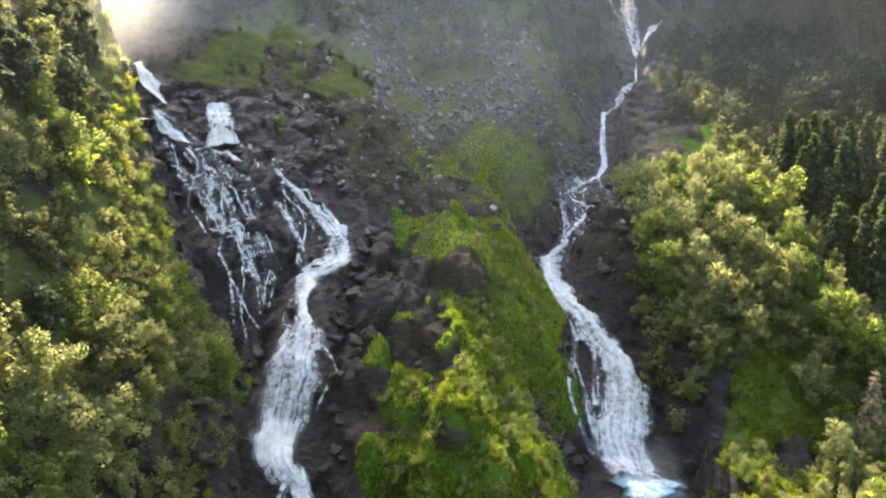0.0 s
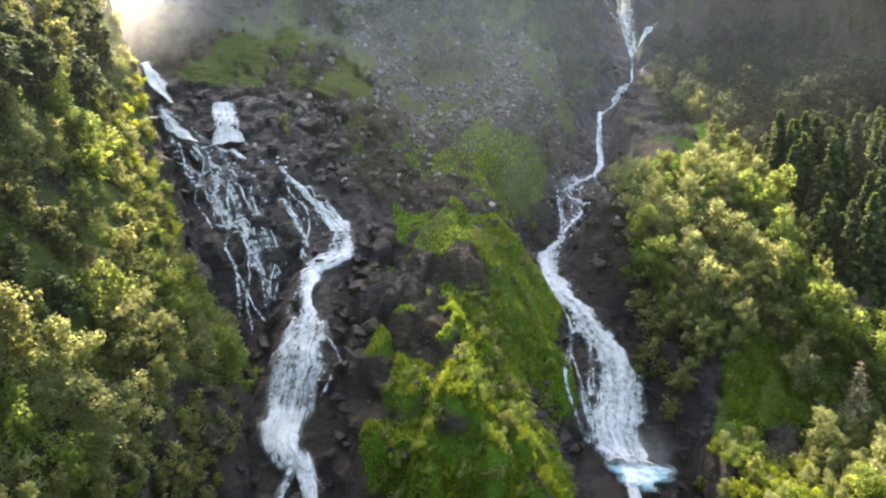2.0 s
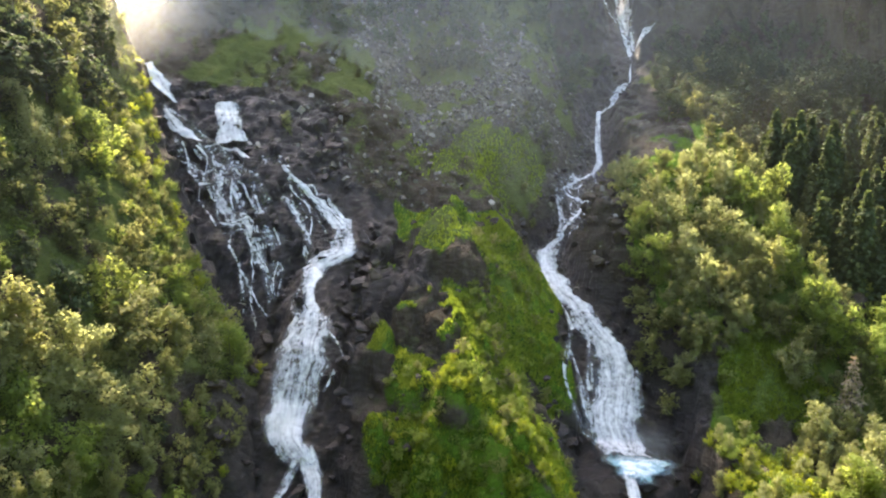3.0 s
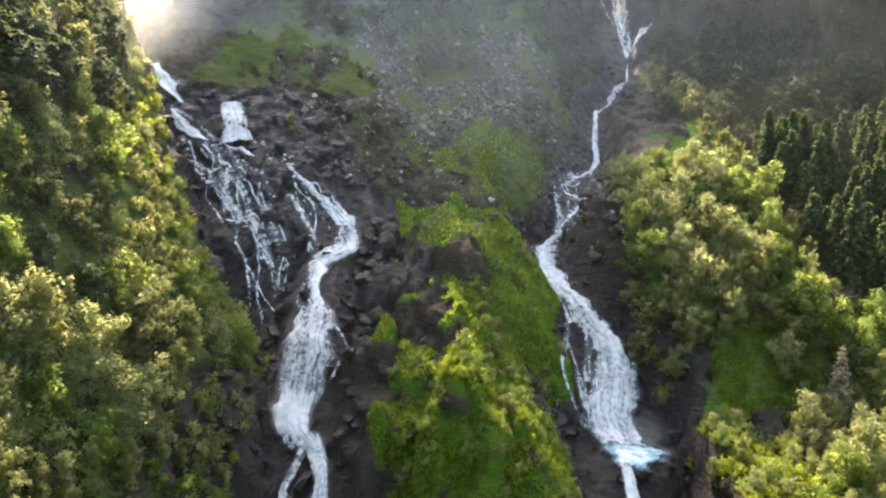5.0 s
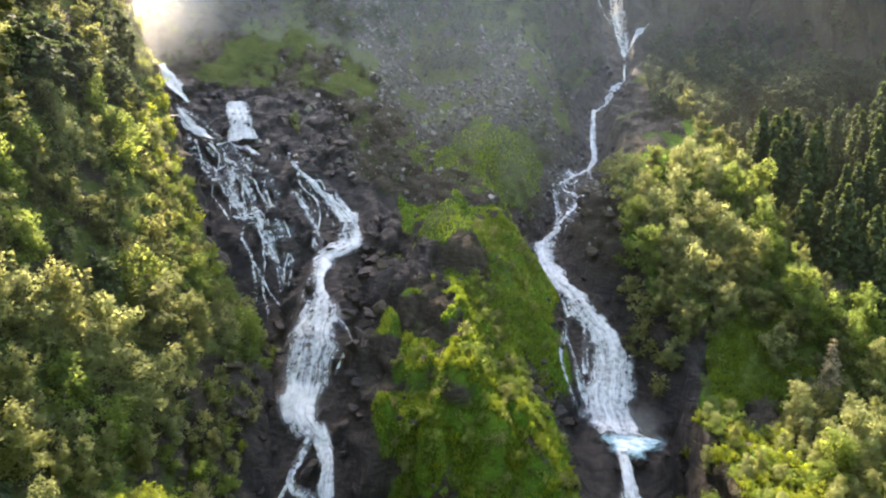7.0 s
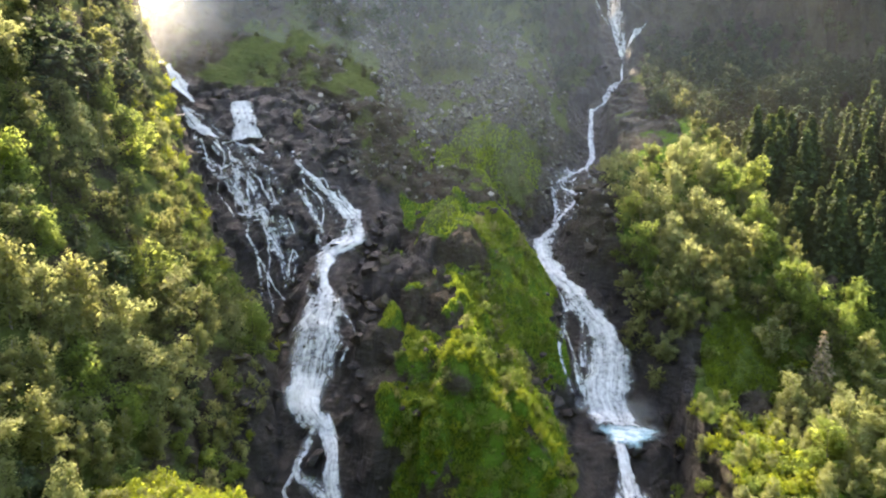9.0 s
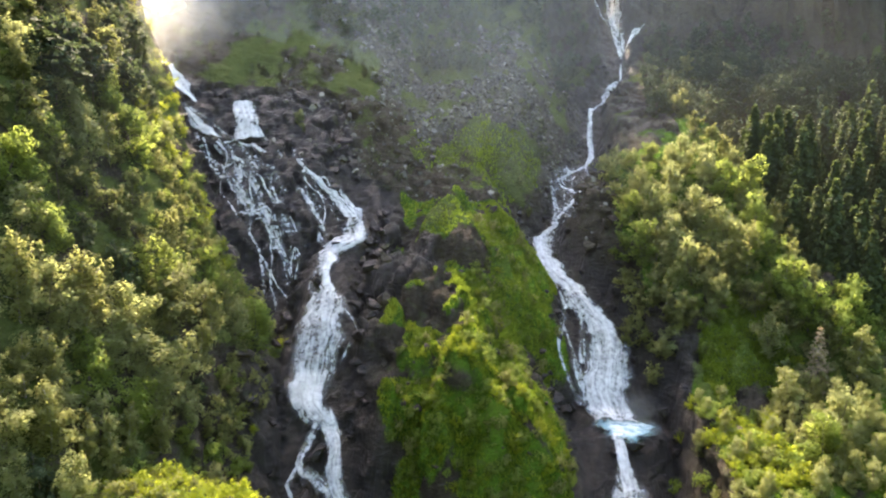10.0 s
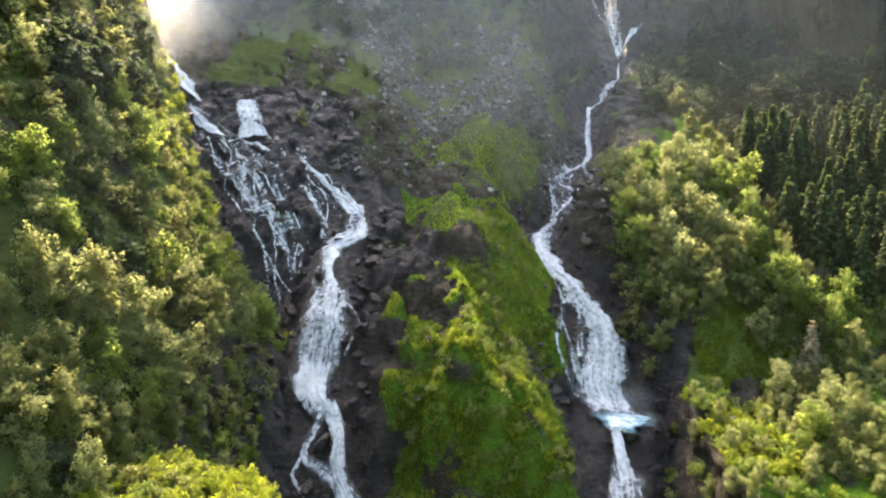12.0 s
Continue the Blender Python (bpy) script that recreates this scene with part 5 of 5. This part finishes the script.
# ---- scree: broken stones on the upper slope ----
def scree(count, seed):
    rng = np.random.default_rng(seed)
    box = np.array([(-1, -1, -1), (1, -1, -1), (1, 1, -1), (-1, 1, -1), (-0.8, -0.7, 1), (0.7, -0.8, 0.8), (0.8, 0.7, 1), (-0.7, 0.8, 0.7)])
    quads = np.array([(0, 3, 2, 1), (4, 5, 6, 7), (0, 1, 5, 4), (1, 2, 6, 5), (2, 3, 7, 6), (3, 0, 4, 7)])
    verts, faces = [], []
    xs, ys = rng.uniform(-50, 50, count * 3), rng.uniform(140, 214, count * 3)
    keep = (lookup(SCREE, xs, ys) + 0.10) * (lookup(COVER, xs, ys) < 0.55) > rng.random(count * 3)
    xs, ys = xs[keep][:count], ys[keep][:count]
    zs = lookup(TOP, xs, ys)
    for x, y, z in zip(xs, ys, zs):
        size = 0.2 + 0.75 * rng.random() ** 4
        turn = np.array(Euler(tuple(rng.uniform(-0.7, 0.7, 2)) + (rng.uniform(0, 6.28),)).to_matrix())
        shape = (box + rng.normal(0, 0.18, (8, 3))) * rng.uniform(0.55, 1.2, 3) * size
        base = len(verts)
        verts += list(shape @ turn.T + (x, y, z + 0.2 * size))
        faces += [tuple(int(i) + base for i in q) for q in quads]
    return tagged(new("scree", mesh_of("scree", verts, faces, SCREE_STONE, False)), "grey broken stones lying on the upper slope", "scree", kind="stuff")


scree(6500, 77)


# ---- turf: tufts of grass on the ridge and the meadow ----
def turf(count, seed):
    rng = np.random.default_rng(seed)
    x = np.concatenate([rng.uniform(-24, 30, count * 3), rng.uniform(-10, 45, count // 2), rng.uniform(57, 78, count // 2)])
    y = np.concatenate([rng.uniform(80, 140, count * 3), rng.uniform(138, 168, count // 2), rng.uniform(104, 121, count // 2)])
    keep = (lookup(COVER, x, y) > 0.5) & ((y < 113) | (x > 9) | (rng.random(len(x)) < 0.25))
    x, y = x[keep], y[keep]
    p = np.stack([x, y, lookup(TOP, x, y)], -1)
    n = len(p)
    blades = []
    for k in range(3):
        w = rng.uniform(0, 6.28, n)
        side = np.stack([np.cos(w), np.sin(w), 0 * w], -1) * rng.uniform(0.10, 0.22, (n, 1))
        lean = rng.normal(0, 0.22, (n, 3)) * np.array([1, 1, 0.2]) + np.array([0, -0.1, 0])
        top = p + lean + np.array([0, 0, 1.0]) * rng.uniform(0.3, 0.75, (n, 1))
        low = p + rng.normal(0, 0.12, (n, 3)) * np.array([1, 1, 0]) - np.array([0, 0, 0.1])
        blades.append(np.stack([low - side, low + side, top + side * 0.3, top - side * 0.3], 1))
    return tagged(new("grass", leaves_of("grass", np.concatenate(blades), GRASS_BLADE)), "bright green grass tufts on the ridge", "grass", kind="stuff")


turf(14000, 78)


# ---- spray over the pools and in the notch, and thin haze along the upper slope ----
def spray(name, puffs, label, share=1.0, material=SPRAY):
    """Soft sheets of spray: rows of x, y, z, width, height."""
    verts, faces, thick = [], [], []
    for x, y, z, wide, tall in puffs:
        base, rings, n = len(verts), 7, 28
        verts.append((x, y, z))
        thick.append(share)
        for r in range(1, rings + 1):
            for k in range(n):
                w, f = 2 * math.pi * k / n, r / rings
                verts.append((x + wide * f * math.cos(w), y + 0.35 * tall * f * math.sin(w) + 0.2 * wide * f * f, z + tall * f * math.sin(w)))
                thick.append(share * (1 - f * f) ** 2)
        for k in range(n):
            faces.append((base, base + 1 + k, base + 1 + (k + 1) % n))
            for r in range(rings - 1):
                a, b = base + 1 + r * n + k, base + 1 + r * n + (k + 1) % n
                faces.append((a, a + n, b + n, b))
    mesh = mesh_of(name, verts, faces, material)
    number(mesh, "thickness", thick)
    return tagged(new(name, mesh), label, "mist", kind="stuff")


spray("spray_mist", [(38.5, 109, 8, 8, 5), (40, 107, 9, 10, 6), (41, 105, 8, 9, 5)], "fine white spray over the plunge pool", 0.4)
spray("spray_mist", [(-27.5, 97.5, 18, 5, 4), (-28.5, 96, 18.5, 6, 4)], "fine white spray at the left fall's foot", 0.5)
spray("spray_mist", [(-86, 166, 114, 26, 28), (-80, 154, 110, 17, 22)], "bright sunlit spray drifting in the notch", 1.0, DRIFT)
spray("spray_mist", [(-66, 120, 98, 20, 18)], "thin drifting mist beside the upper cascade", 0.5)


def haze(shift, low, high, label, share=1.0):
    xs_h, zs_h = np.linspace(-100, 190, 30), np.linspace(low, high, 16)
    hx, hz = np.meshgrid(xs_h, zs_h)
    hy = shift + 0.62 * (hz - low) + 5 * fractal(hx, hz, 0 * hx, 45, 2, 91)
    rise = np.clip((hz - low) / (0.35 * (high - low)), 0, 1) * np.clip((hx + 100) / 15, 0, 1) * (1.35 - 0.75 * np.clip((hx - 10) / 60, 0, 1)) * np.clip((190 - hx) / 40, 0, 1) * (1 - 0.45 * np.clip((hx - 80) / 40, 0, 1))
    n = len(xs_h)
    faces = [(r * n + k, r * n + k + 1, (r + 1) * n + k + 1, (r + 1) * n + k) for r in range(len(zs_h) - 1) for k in range(n - 1)]
    mesh = mesh_of("haze", np.stack([hx, hy, hz], -1).reshape(-1, 3), faces, HAZE)
    number(mesh, "thickness", share * rise)
    return tagged(new("haze", mesh), label, "haze", kind="stuff")


haze(143, 50, 190, "thin grey haze before the upper slope")
haze(172, 84, 210, "thin grey haze along the upper slope")
haze(50, 32, 170, "faint veil of haze across the valley", 0.12)
